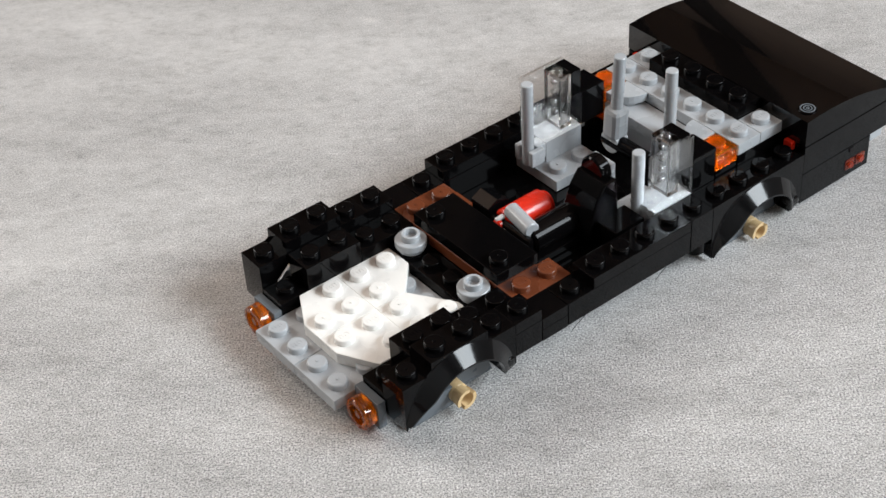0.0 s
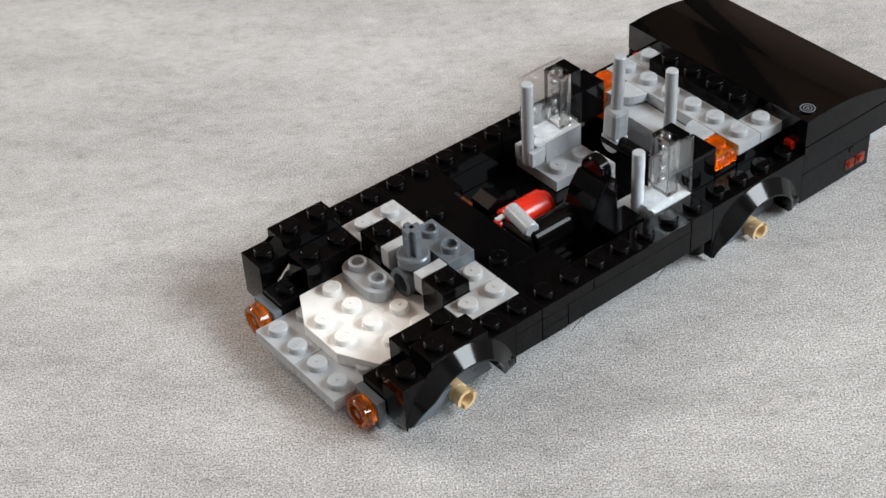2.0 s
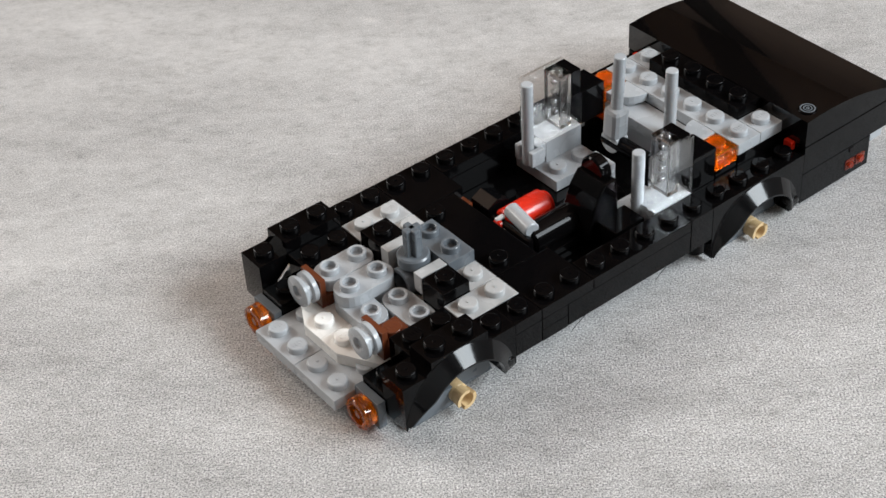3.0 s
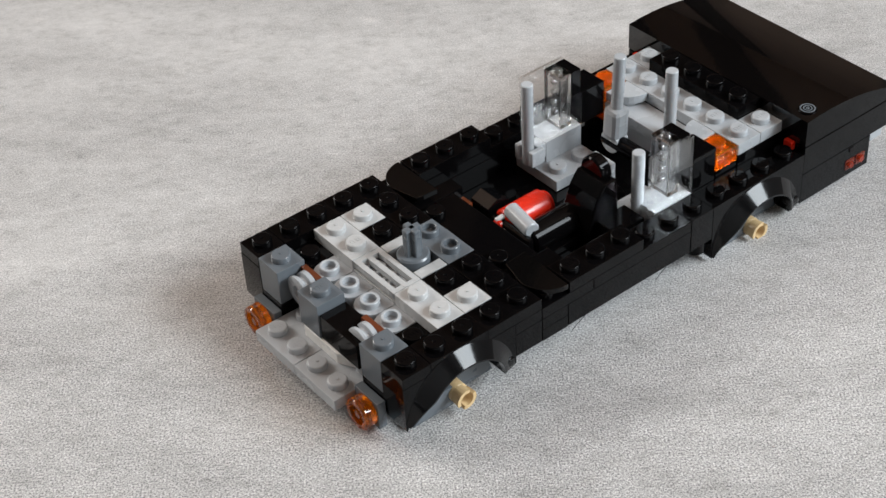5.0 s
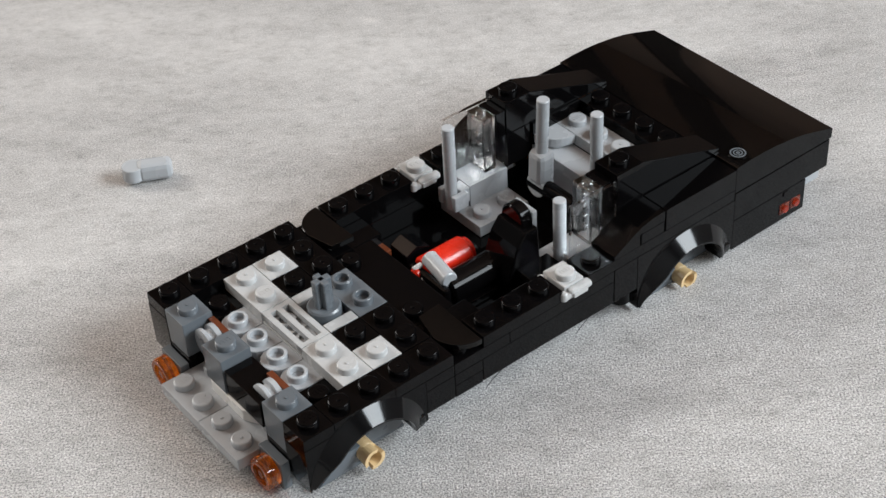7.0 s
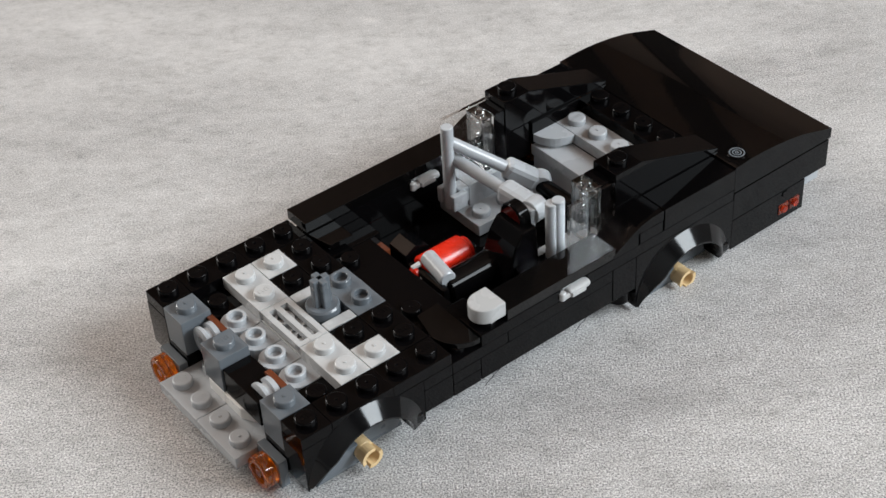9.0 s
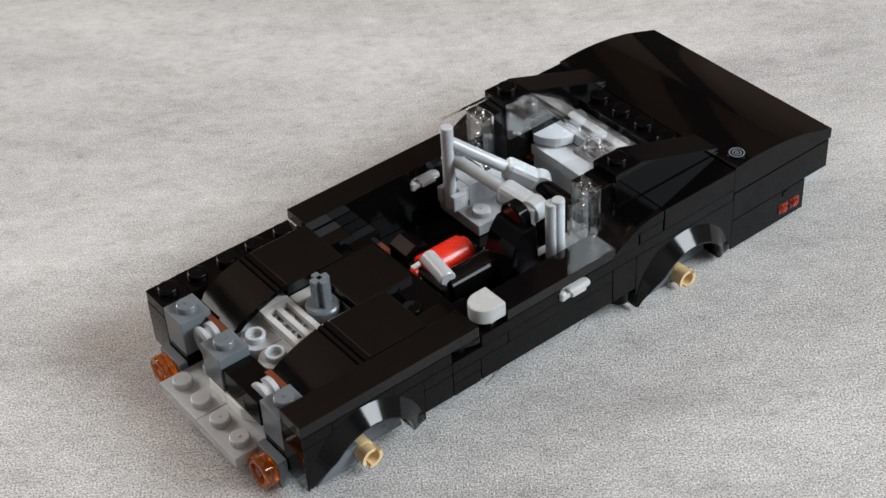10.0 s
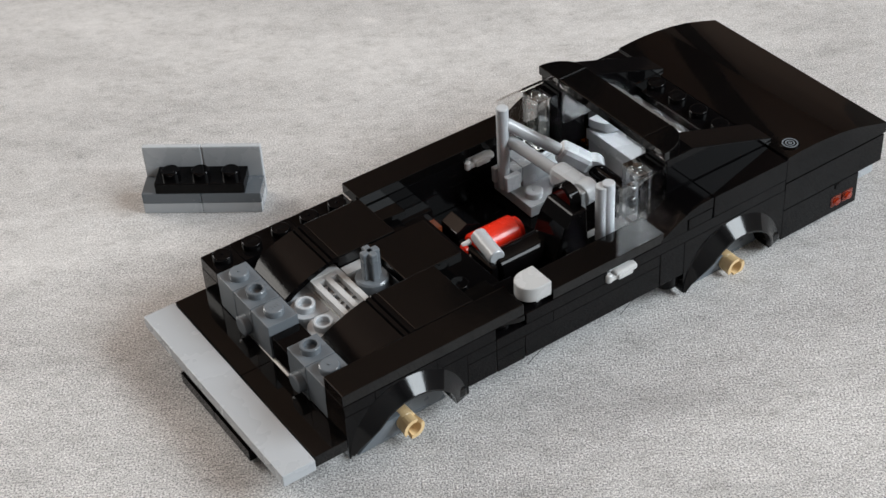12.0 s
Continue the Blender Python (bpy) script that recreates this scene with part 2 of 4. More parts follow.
def build_room():
    lo, hi = (-2.0, -2.0, -0.75), (2.0, 4.2, 1.9)
    room_box("floor", (lo[0], lo[1], lo[2] - 0.1), (hi[0], hi[1], lo[2]), FLOOR)
    room_box("ceiling", (lo[0], lo[1], hi[2]), (hi[0], hi[1], hi[2] + 0.1), CEILING)
    room_box("wall_north", (lo[0], hi[1], lo[2]), (hi[0], hi[1] + 0.15, hi[2]), NORTH)
    room_box("wall_south", (lo[0], lo[1] - 0.15, lo[2]), (hi[0], lo[1], hi[2]), WALL)
    for name, x0, x1, yc in (("wall_west", lo[0] - 0.15, lo[0], 1.3), ("wall_east", hi[0], hi[0] + 0.15, -0.45)):
        room_box(name, (x0, lo[1], lo[2]), (x1, hi[1], 0.88), WALL)
        room_box(name, (x0, lo[1], 1.8), (x1, hi[1], hi[2]), WALL)
        room_box(name, (x0, lo[1], 0.88), (x1, yc - 0.8, 1.8), WALL)
        room_box(name, (x0, yc + 0.8, 0.88), (x1, hi[1], 1.8), WALL)
    # unseen dark bars, added where the boot lid mirrors its dark bands
    for (xa, ya), (xb, yb) in (((1.2, 4.2), (0.38, 2.1)), ((0.72, 4.2), (0.07, 2.1))):
        bm = bmesh.new()
        add_box(bm, (-0.075, 0.0, 0.0), (0.075, math.hypot(xb - xa, yb - ya), 0.06), 0.006)
        ob = tagged(part("reflected_beam", bm, BEAM), kind="structure")
        ob.location = ((xa + xb) / 2, (ya + yb) / 2, hi[2] - 0.06)
        ob.rotation_euler = (0, 0, math.atan2(xa - xb, yb - ya))
    bm = bmesh.new()
    add_box(bm, (1.22, 4.12, lo[2]), (1.38, 4.2, hi[2] - 0.06), 0.006)
    tagged(part("reflected_post", bm, BEAM), kind="structure")
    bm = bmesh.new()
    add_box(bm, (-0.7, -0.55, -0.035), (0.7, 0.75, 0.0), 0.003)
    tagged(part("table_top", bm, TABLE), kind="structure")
    for x in (-0.62, 0.62):
        for y in (-0.47, 0.67):
            bm = bmesh.new()
            add_box(bm, (x - 0.03, y - 0.03, -0.75), (x + 0.03, y + 0.03, -0.0355), 0.003)
            tagged(part("table_leg", bm, BEAM), kind="structure")


build_room()

# ---- the car ----
car = tagged(new("toy_car"), "black brick-built toy muscle car, half assembled and without wheels", "toy car")
car.matrix_world = station(CAR[0])
ARRIVALS = []      # (piece, seconds at which it first sits in its place, other stops before that)


def piece(name, bm, mat, t=0.0, label="", stops=()):
    ob = part(name, bm, mat, car, label)
    if t > 0:
        ARRIVALS.append((ob, t, stops))
    return ob


def brick(name, mat, i0, i1, j0, j1, L0, L1, t=0.0, studs="all", hollow=False, label="", stops=()):
    """A brick, plate or tile over whole cells i0..i1, j0..j1; studs: all, none or a list of cells."""
    bm = bmesh.new()
    grid_box(bm, i0 - 0.5, i1 + 0.5, j0 - 0.5, j1 + 0.5, L0, L1)
    cells = [(i, j) for i in range(i0, i1 + 1) for j in range(j0, j1 + 1)] if studs == "all" else studs
    for i, j in cells or ():
        add_stud(bm, i, j, L1, hollow)
    return piece(name, bm, mat, t, label, stops)


def block(name, mat, i0, i1, j0, j1, L0, L1, t=0.0, studs=(), label="", stops=(), bevel=0.00015):
    """A block between free grid edges, with studs on chosen cells."""
    bm = bmesh.new()
    grid_box(bm, i0, i1, j0, j1, L0, L1, bevel)
    for i, j in studs:
        add_stud(bm, i, j, L1)
    return piece(name, bm, mat, t, label, stops)


def both(j):
    """The cell and its mirror image across the car."""
    return (j, 7 - j)


def span(j0, j1, side):
    return (j0, j1) if side == 0 else (7 - j1, 7 - j0)


# underside, floor and sills
block("chassis", BLACK, -0.4, 15.4, 0.9, 6.1, -6.25, -5)
block("floor_plate", BLACK, 0.5, 15.5, 0.3, 6.7, -5, -4.06)
for side in (0, 1):
    a, b = span(6.5, 7.5, side)
    block("sill_brick", BLACK, 3.5, 4.5, a, b, -4.05, -2)
    block("sill_brick", BLACK, 4.5, 5.5, a, b, -3, -2)
    block("sill_plate", BLACK, 4.5, 5.5, a, b, -4.1, -3)
    block("sill_brick", BLACK, 5.5, 10.5, a, b, -4.05, -2, studs=[(6, both(7)[side])])
    block("side_plate", BLACK, 3.5, 4.5, a, b, -2, -1, studs=[(4, both(7)[side])])
    block("side_plate", BLACK, 6.5, 10.5, a, b, -2, -1, studs=[(i, both(7)[side]) for i in (7, 8, 9, 10)])


def arch_radius(r, a):
    """The opening widens towards its front foot."""
    return r + (1.96 - r) * max(0.0, (a - radians(138)) / radians(38)) ** 1.5 if a < radians(176) else 1.96


def add_arch(bm, ci, cl, r, left, right, top, foot_l, foot_r, j0, j1):
    """An arch brick: stepped top outline, round opening."""
    n = 20
    arc = [(ci + arch_radius(r, math.pi * k / n) * math.cos(math.pi * k / n), cl + arch_radius(r, math.pi * k / n) * math.sin(math.pi * k / n) / 0.4) for k in range(n + 1)]
    arc = [(min(max(i, left + 0.02), right - 0.02), L) for i, L in arc]
    outline = [(left, foot_l)] + top + [(right, foot_r)] + arc
    add_prism(bm, outline, j0, j1, curved=True)


def add_lip(bm, ci, cl, r0, r1, ja, jb, a0, a1, thick=0.05):
    """The flared rim of a wheel arch."""
    n = 26
    rows = []
    for k in range(n + 1):
        a = radians(a0 + (a1 - a0) * k / n)
        ring = []
        re = min(arch_radius(r1, a), r0 - 0.03)
        fade = (r0 - re) / (r0 - r1)
        jo = ja + (jb - ja) * (0.25 + 0.75 * fade) * min(1.0, 0.35 + 0.65 * a / radians(45))
        bend = [(re + (r0 - re) * (1 - q), ja + (jo - ja) * q) for q in (0, 0.25, 0.5, 0.75, 1)]
        for r, j in bend + [(re - thick * fade, jo), (re - thick * fade, ja)]:
            ring.append(bm.verts.new(at(ci + r * math.cos(a), j, cl + r * math.sin(a) / 0.4)))
        rows.append(ring)
    faces = []
    for p_, q_ in zip(rows, rows[1:]):
        for k in range(7):
            faces.append(bm.faces.new((p_[k], p_[(k + 1) % 7], q_[(k + 1) % 7], q_[k])))
            faces[-1].smooth = True
    faces.append(bm.faces.new(rows[0]))
    faces.append(bm.faces.new(rows[-1][::-1]))
    bmesh.ops.recalc_face_normals(bm, faces=faces)


def wheel_arch(side, ci, cl, left, right, top, foot_l, foot_r, studs, a0, a1):
    a, b = span(6.5, 7.5, side)
    bm = bmesh.new()
    add_arch(bm, ci, cl, 1.56, left, right, top, foot_l, foot_r, a, b)
    for i, L in studs:
        add_stud(bm, i, both(7)[side], L)
    ja, jb = (7.46, 7.86) if side == 0 else (-0.46, -0.86)
    piece("wheel_arch", bm, BLACK)
    bm = bmesh.new()
    add_lip(bm, ci, cl, 1.99, 1.53, ja, jb, a0, a1)
    piece("arch_lip", bm, SATIN, label="satin black flared arch rim")
    bm = bmesh.new()
    add_box(bm, at(ci + 1.5, max(ja, jb) - 0.24, cl + 0.5), at(ci + 1.9, min(ja, jb) - (0.3 if side == 0 else -0.24), cl + 1.35), 0.0009)
    piece("arch_toe", bm, SATIN)
    # axle pin and its holder
    bm = bmesh.new()
    j0, j1 = (5.6, 7.7) if side == 0 else (1.4, -0.7)
    y = (at(0, j1, 0) - at(0, j0, 0)).normalized()
    a0_, a1_ = at(ci, j0, cl + 0.35), at(ci, j1, cl + 0.35)
    add_tube(bm, a0_, a1_ - y * 0.0028, 0.0024, 0.0012)
    m = axis_matrix(a1_ - y * 0.0028, a1_)
    for s in range(2):                       # the split end: two half shells with a slot between
        for ring0, ring1 in (((0.0024, 0.0016), (0.0027, 0.0018)),):
            n = 9
            lo_, hi_ = [], []
            for q in range(n + 1):
                an = radians(s * 180 + 68 + 136 * q / n)
                for r_, h_, dst in ((ring0[0], 0, lo_), (ring0[1], 0, lo_), (ring1[0], 0.0028, hi_), (ring1[1], 0.0028, hi_)):
                    dst.append(bm.verts.new(m @ Vector((r_ * math.cos(an), r_ * math.sin(an), h_))))
            for q in range(n):
                o0, i0, o1, i1 = lo_[2 * q], lo_[2 * q + 1], lo_[2 * q + 2], lo_[2 * q + 3]
                O0, I0, O1, I1 = hi_[2 * q], hi_[2 * q + 1], hi_[2 * q + 2], hi_[2 * q + 3]
                for f in ((o0, o1, O1, O0), (i1, i0, I0, I1), (O0, O1, I1, I0)):
                    bm.faces.new(f)
            for e in (0, n):
                bm.faces.new((lo_[2 * e], hi_[2 * e], hi_[2 * e + 1], lo_[2 * e + 1]))
    piece("axle_pin", bm, TAN, label="tan plastic axle pin with a split end")
    a, b = span(5.6, 6.9, side)
    bm = bmesh.new()
    add_prism(bm, [(ci - 1.5, max(cl - 0.6, -6.25)), (ci - 1.2, cl + 0.9), (ci - 0.9, cl + 1.6), (ci + 1.3, cl + 1.6), (ci + 1.6, max(cl - 0.6, -6.25))], a, b)
    piece("wheel_well", bm, DARK)
    bm = bmesh.new()
    add_prism(bm, [(ci - 1.6, cl - 0.7), (ci - 0.6, cl + 1.0), (ci + 0.1, cl + 1.0), (ci + 0.1, cl - 0.7)], *span(6.92, 7.25, side))
    piece("wheel_well_step", bm, DARK)
    block("wheel_well_wall", BLACK, ci - 0.98, ci + 1.75, *span(6.0, 6.45, side), cl + 1.2, -1.9)


for side in (0, 1):
    j7 = both(7)[side]
    wheel_arch(side, 1.5, -5.0, -0.5, 3.5, [(-0.5, -1), (0.5, -1), (0.5, 0), (2.5, 0), (2.5, -1), (3.5, -1)], -4.75, -4.6,
               [(0, -1), (1, 0), (2, 0), (3, -1)], 7, 174)
    wheel_arch(side, 13.45, -6.05, 11.45, 15.5, [(11.45, -1), (15.5, -1)], -5.8, -5.6,
               [(i, -1) for i in range(12, 16)], 7, 178)
    block("arch_brick", BLACK, 10.5, 11.45, *span(6.5, 7.5, side), -4.05, -1, studs=[(11, j7)])
    bm = bmesh.new()
    c = (at(11.08, 7.1, -5.1), at(11.08, 7.1, -4.0)) if side == 0 else (at(11.08, -0.1, -5.1), at(11.08, -0.1, -4.0))
    add_rod(bm, *c, 0.0029, 22, 0.0003)
    piece("arch_foot", bm, BLACK)
    j6 = both(6)[side]
    a, b = span(5.5, 6.5, side)
    block("inner_brick", BLACK, -0.5, 0.5, a, b, -5, -3, studs=[(0, j6)])
    block("inner_brick", BLACK, 0.5, 2.5, a, b, -4, -1, studs=[(1, j6), (2, j6)])
    block("inner_plate", BLACK, 2.5, 4.5, a, b, -4, -2, studs=[(3, j6), (4, j6)])

# nose: light grey plates, amber lamps, white engine bay floor
for j in (2, 4):
    brick("plate", LIGHT, -1, 0, j, j + 1, -5, -4)
for side in (0, 1):
    a, b = span(5.5, 6.6, side)
    block("lamp_bracket", DARK, -0.8, -0.5, a, b, -5.9, -3.5)
    bm = bmesh.new()
    j = both(6)[side] + (0.1 if side == 0 else -0.1)
    c = at(-0.8, j, -4.65)
    add_lathe(bm, [(0.0036, 0), (0.004, 0.0003), (0.004, 0.0028), (0.0037, 0.0032), (0.0026, 0.0032), (0.0024, 0.0024), (0.0012, 0.0024), (0.001, 0.003)],
              axis_matrix(c, c + Vector((-1, 0, 0))), 24)
    piece("indicator_lamp", bm, LAMP, label="round transparent amber indicator lamp")
W = 1.5
wedges = [[(-0.5, 3.5), (-0.5, 2.7), (0.15, 1.5), (W, 1.5), (W, 3.5)], [(-0.5, 3.5), (W, 3.5), (W, 5.5), (0.15, 5.5), (-0.5, 4.3)],
          [(W, 1.5), (3.5, 1.5), (3.5, 2.5), (2.6, 3.5), (W, 3.5)], [(W, 3.5), (2.6, 3.5), (3.5, 4.9), (3.5, 5.5), (W, 5.5)]]
for outline, cells in zip(wedges, ([(0, 3), (1, 2), (1, 3)], [(0, 4), (1, 4), (1, 5)], [(2, 2), (2, 3), (3, 2)], [(2, 4), (2, 5), (3, 5)])):
    bm = bmesh.new()
    add_slab(bm, outline, -4, -3)
    for i, j in cells:
        add_stud(bm, i, j, -3)
    piece("wedge_plate", bm, WHITE, label="white wedge plate")
brick("plate", LIGHT, 3, 3, 3, 4, -5, -3.9, label="light grey plate")
brick("cross_plate", BLACK, 4, 4, 2, 5, -4, -3)
for j in (2, 5):
    bm = bmesh.new()
    add_rod(bm, at(4, j, -3), at(4, j, -2.35), 0.0033, 22)
    add_lathe(bm, [(0.0038, 0), (0.004, 0.0003), (0.004, 0.0019), (0.0038, 0.0021)], Matrix.Translation(at(4, j, -2.65)), 24)
    add_stud(bm, 4, j, -2, True)
    piece("round_plate", bm, LIGHT, label="light grey round plate with hollow stud")
bm = bmesh.new()
add_slab(bm, [(4.5, 0.5), (6.5, 0.5), (6.5, 1.5), (6.0, 1.5), (6.0, 5.5), (6.5, 5.5), (6.5, 6.5), (4.5, 6.5)], -3, -2)
for cell in ((5, 1), (6, 1), (5, 6), (6, 6)):
    add_stud(bm, *cell, -2)
piece("dash_plate", bm, BROWN, label="reddish brown plate")
block("dash_panel", BLACK, 4.5, 6.1, 1.5, 5.5, -2, -1, studs=[(5, 2), (5, 5)])

# cockpit
bm = bmesh.new()
add_rod(bm, at(6.7, 3.25, -2.4), at(8.3, 3.25, -2.4), 0.0039, 22, 0.0006)
add_rod(bm, at(8.25, 3.25, -2.4), at(8.45, 3.25, -2.4), 0.003, 18)
piece("red_tank", bm, RED, label="glossy red gas cylinder")
bm = bmesh.new()
add_rod(bm, at(6.22, 3.36, -1.9), at(6.5, 3.36, -1.9), 0.0016, 14, 0.0007)
piece("valve_tip", bm, RED)
bm = bmesh.new()
add_rod(bm, at(6.7, 4.3, -2.5), at(8.7, 4.3, -2.5), 0.0039, 22, 0.0006)
piece("black_tank", bm, BLACK)
bm = bmesh.new()
add_rod(bm, at(6.9, 3.3, -1.15), at(6.74, 4.5, -1.3), 0.0021, 20, 0.0003)
piece("tank_strap", bm, LIGHT, label="light grey strap over the cylinders")
bm = bmesh.new()
add_rod(bm, at(6.3, 3.3, -1.5), at(6.6, 3.35, -1.3), 0.0007, 10)
add_rod(bm, at(6.3, 3.7, -2.1), at(6.45, 3.6, -1.6), 0.0003, 8)
piece("valve_handle", bm, CHROME, label="silver valve handle")
bm = bmesh.new()
add_box(bm, at(6.35, 4.75, -3.4), at(6.62, 2.95, -1.5), 0.0008)
piece("tank_cap", bm, BLACK)
block("tank_cradle", BLACK, 6.2, 8.8, 2.6, 4.9, -4, -3.4)
bm = bmesh.new()
add_prism(bm, [(6.7, -4), (6.7, -2.2), (7.1, -1.7), (7.6, -2.3), (7.6, -4)], 1.6, 2.45)
piece("lever", bm, SATIN)
block("side_box", BROWN, 5.95, 6.55, 1.1, 1.9, -3.0, -2.05)
bm = bmesh.new()
add_prism(bm, [(8.3, -4), (8.3, -2.6), (8.7, 0.2), (9.0, 1.2), (9.5, 1.2), (9.6, -4)], 4.0, 5.3, 0.0005)
piece("driver_seat", bm, BLACK)
bm = bmesh.new()
add_lathe(bm, [(0.0036, 0), (0.004, 0.0004), (0.004, 0.003), (0.0036, 0.0034)], axis_matrix(at(9.1, 4.55, 1.35), at(9.65, 4.55, 1.35)), 22)
piece("headrest", bm, BLACK)
block("seat_bracket", LIGHT, 9.6, 9.8, 4.0, 4.9, -2.5, 1.8, label="light grey bracket behind the seat")
block("seat_side", BLACK, 8.6, 9.8, 5.3, 6.2, -4, -1.6)
for side in (0, 1):
    a, b = span(4.5, 6.5, side)
    bm = bmesh.new()
    grid_box(bm, 9.5, 11.5, *span(4.5, 6.5, side), -4, -3)
    for i in (10, 11):
        add_stud(bm, i, both(5)[side], -3)
    add_prism(bm, [(9.6, -4), (11.4, -4), (11.4, -5), (10.6, -5)], *span(4.6, 6.4, side))
    piece("seat_plate", bm, LIGHT)
    a, b = span(5.5, 6.5, side)
    block("seat_back", LIGHT, 9.95, 11.5, a, b, -3, -1)
    # clear upright window panel with a pillar
    bm = bmesh.new()
    o, q = span(6.36, 6.5, side)
    grid_box(bm, 9.7, 11.5, o, q, -1, 4.4, 0.0001)
    o, q = span(5.55, 6.34, side)
    grid_box(bm, 9.75, 11.45, o, q, -0.95, -0.6, 0.0002)
    panel = piece("window_panel", bm, CLEAR, label="clear transparent window panel")
    panel.visible_shadow = False
    # the moulded pillar with a stud on top and ribs inside
    bm = bmesh.new()
    o, q = span(5.52, 6.34, side)
    grid_box(bm, 10.6, 11.08, o, q, -0.58, 4.4, 0.00025)
    known = set(bm.faces)
    grid_box(bm, 10.7, 10.98, o + 0.14, q - 0.14, -0.3, 3.9, 0.0)
    for k in range(4):
        add_lathe(bm, [(0.0009, 0.0), (0.0009, 0.0012)], axis_matrix(at(10.66, both(5.93)[side], 0.6 + k), at(10.7, both(5.93)[side], 0.6 + k)), 12)
    bmesh.ops.reverse_faces(bm, faces=[f for f in bm.faces if f not in known])
    add_lathe(bm, [(0.0013, 0), (0.0013, 0.0005), (0.0011, 0.0007)], Matrix.Translation(at(10.84, both(5.93)[side], 4.4)), 16, False, True)
    piece("window_pillar", bm, PRISM, label="clear moulded pillar").visible_shadow = False
    block("window_post", BLACK, 11.5, 12.5, *span(5.5, 6.5, side), -1, 2.1)
    block("window_header", BLACK, 11.09, 11.49, *span(5.52, 6.34, side), 2.1, 4.4)

# upright bars
bm = bmesh.new()
add_rod(bm, at(9.4, 1.25, -2.6), at(9.4, 1.25, 5.0), 0.0016)
piece("bar", bm, LIGHT)
bm = bmesh.new()
add_rod(bm, at(10.0, 5.66, -2.6), at(10.0, 5.66, 3.6), 0.0016)
piece("bar", bm, LIGHT)
bm = bmesh.new()
for dj in (-0.33, 0.33):
    add_box(bm, at(9.2, 1.25 + dj + 0.1, -2.4), at(9.75, 1.25 + dj - 0.1, -1.0), 0.0003)
add_box(bm, at(9.6, 1.5, -2.4), at(9.95, 1.0, -1.0), 0.0003)
piece("bar_clip", bm, LIGHT)


def hinge_arm(name, mat, length, loose=False):
    """A hinge knuckle with a bar in it; the knuckle's eye is the origin, the bar runs along x."""
    bm = bmesh.new()
    add_tube(bm, Vector((0, 0.002, 0)), Vector((0, -0.002, 0)), 0.0031, 0.0012, 20)
    add_box(bm, (0.001, -0.0026, -0.0026), (0.0105, 0.0026, 0.0026), 0.0014)
    add_lathe(bm, [(0.0008, 0), (0.0008, 0.0002)], axis_matrix(Vector((0.006, -0.0026, 0)), Vector((0.006, -0.01, 0))), 12)
    if not loose:
        add_rod(bm, Vector((0.0095, 0, 0)), Vector((0.0095 + length, 0, 0)), 0.0016)
    shade(bm)
    me = bpy.data.meshes.new(name)
    bm.to_mesh(me)
    bm.free()
    me.materials.append(mat)
    ob = new(name, me)
    ob.parent = car
    return ob


ARM_UP = Matrix.Translation(at(11.75, 2.8, -1.1)) @ pose(0, 0, 0, 0, -93, 90)
arm = hinge_arm("roll_bar", LIGHT, 0.0165)
arm.matrix_basis = ARM_UP
bm = bmesh.new()
add_rod(bm, at(12.85, 4.15, 0.0), at(12.85, 4.15, 5.9), 0.0016)
short_bar = piece("bar", bm, LIGHT)
bm = bmesh.new()
add_rod(bm, at(11.75, 2.4, -1.2), at(11.75, 4.4, -1.2), 0.0022)
piece("hinge_pin", bm, BLACK)

# rear seat, tail
block("rear_seat", LIGHT, 12.5, 13.5, 1.5, 5.5, -1, 0)
block("rear_seat_base", LIGHT, 12.6, 13.5, 1.5, 5.5, -4, -1)
for side in (0, 1):
    j = both(5)[side]
    k = -1 if side == 0 else 1
    bm = bmesh.new()
    arc = [(13.5 - 0.96 * math.sin(math.radians(a)), j - k * 0.48 + k * 0.96 * math.cos(math.radians(a))) for a in range(0, 91, 10)]
    add_slab(bm, [(13.5, j - k * 0.48)] + arc, 0.25, 1)
    add_rod(bm, at(13.1, j, 0), at(13.1, j, 0.3), 0.0024)
    piece("quarter_round_tile", bm, LIGHT)
    j = both(6)[side]
    bm = bmesh.new()
    low = -0.4 if side == 0 else -2
    grid_box(bm, 12.55, 13.5, j - 0.47, j + 0.47, low, 1)
    add_stud(bm, 13, j, 1)
    for q in range(2):
        add_box(bm, at(12.62 + q * 0.44, j + (0.5 if side == 0 else -0.44), low + 0.15), at(12.98 + q * 0.44, j + (0.44 if side == 0 else -0.5), 0.6))
    known = set(bm.faces)
    grid_box(bm, 12.72, 13.32, j - 0.3, j + 0.3, low + 0.1, 0.7, 0.0)
    bmesh.ops.reverse_faces(bm, faces=[f for f in bm.faces if f not in known])
    piece("amber_brick", bm, AMBER, label="transparent amber brick").visible_shadow = False
    if side == 0:
        block("amber_brick_base", BLACK, 12.55, 13.5, 5.53, 6.47, -2, -0.45)
bm = bmesh.new()
grid_box(bm, 13.5, 14.5, 0.5, 6.5, 0, 1)
grid_box(bm, 14.5, 15.5, 0.5, 1.5, 0, 1)
grid_box(bm, 14.5, 15.5, 5.5, 6.5, 0, 1)
for j in range(1, 7):
    add_stud(bm, 14, j, 1)
for j in (1, 6):
    add_stud(bm, 15, j, 1)
piece("parcel_shelf", bm, LIGHT)
brick("tail_plate", BLACK, 15, 15, 2, 5, 0, 2)
block("tail_support", BLACK, 13.5, 15.5, 0.5, 6.5, -4, 0)
bm = bmesh.new()
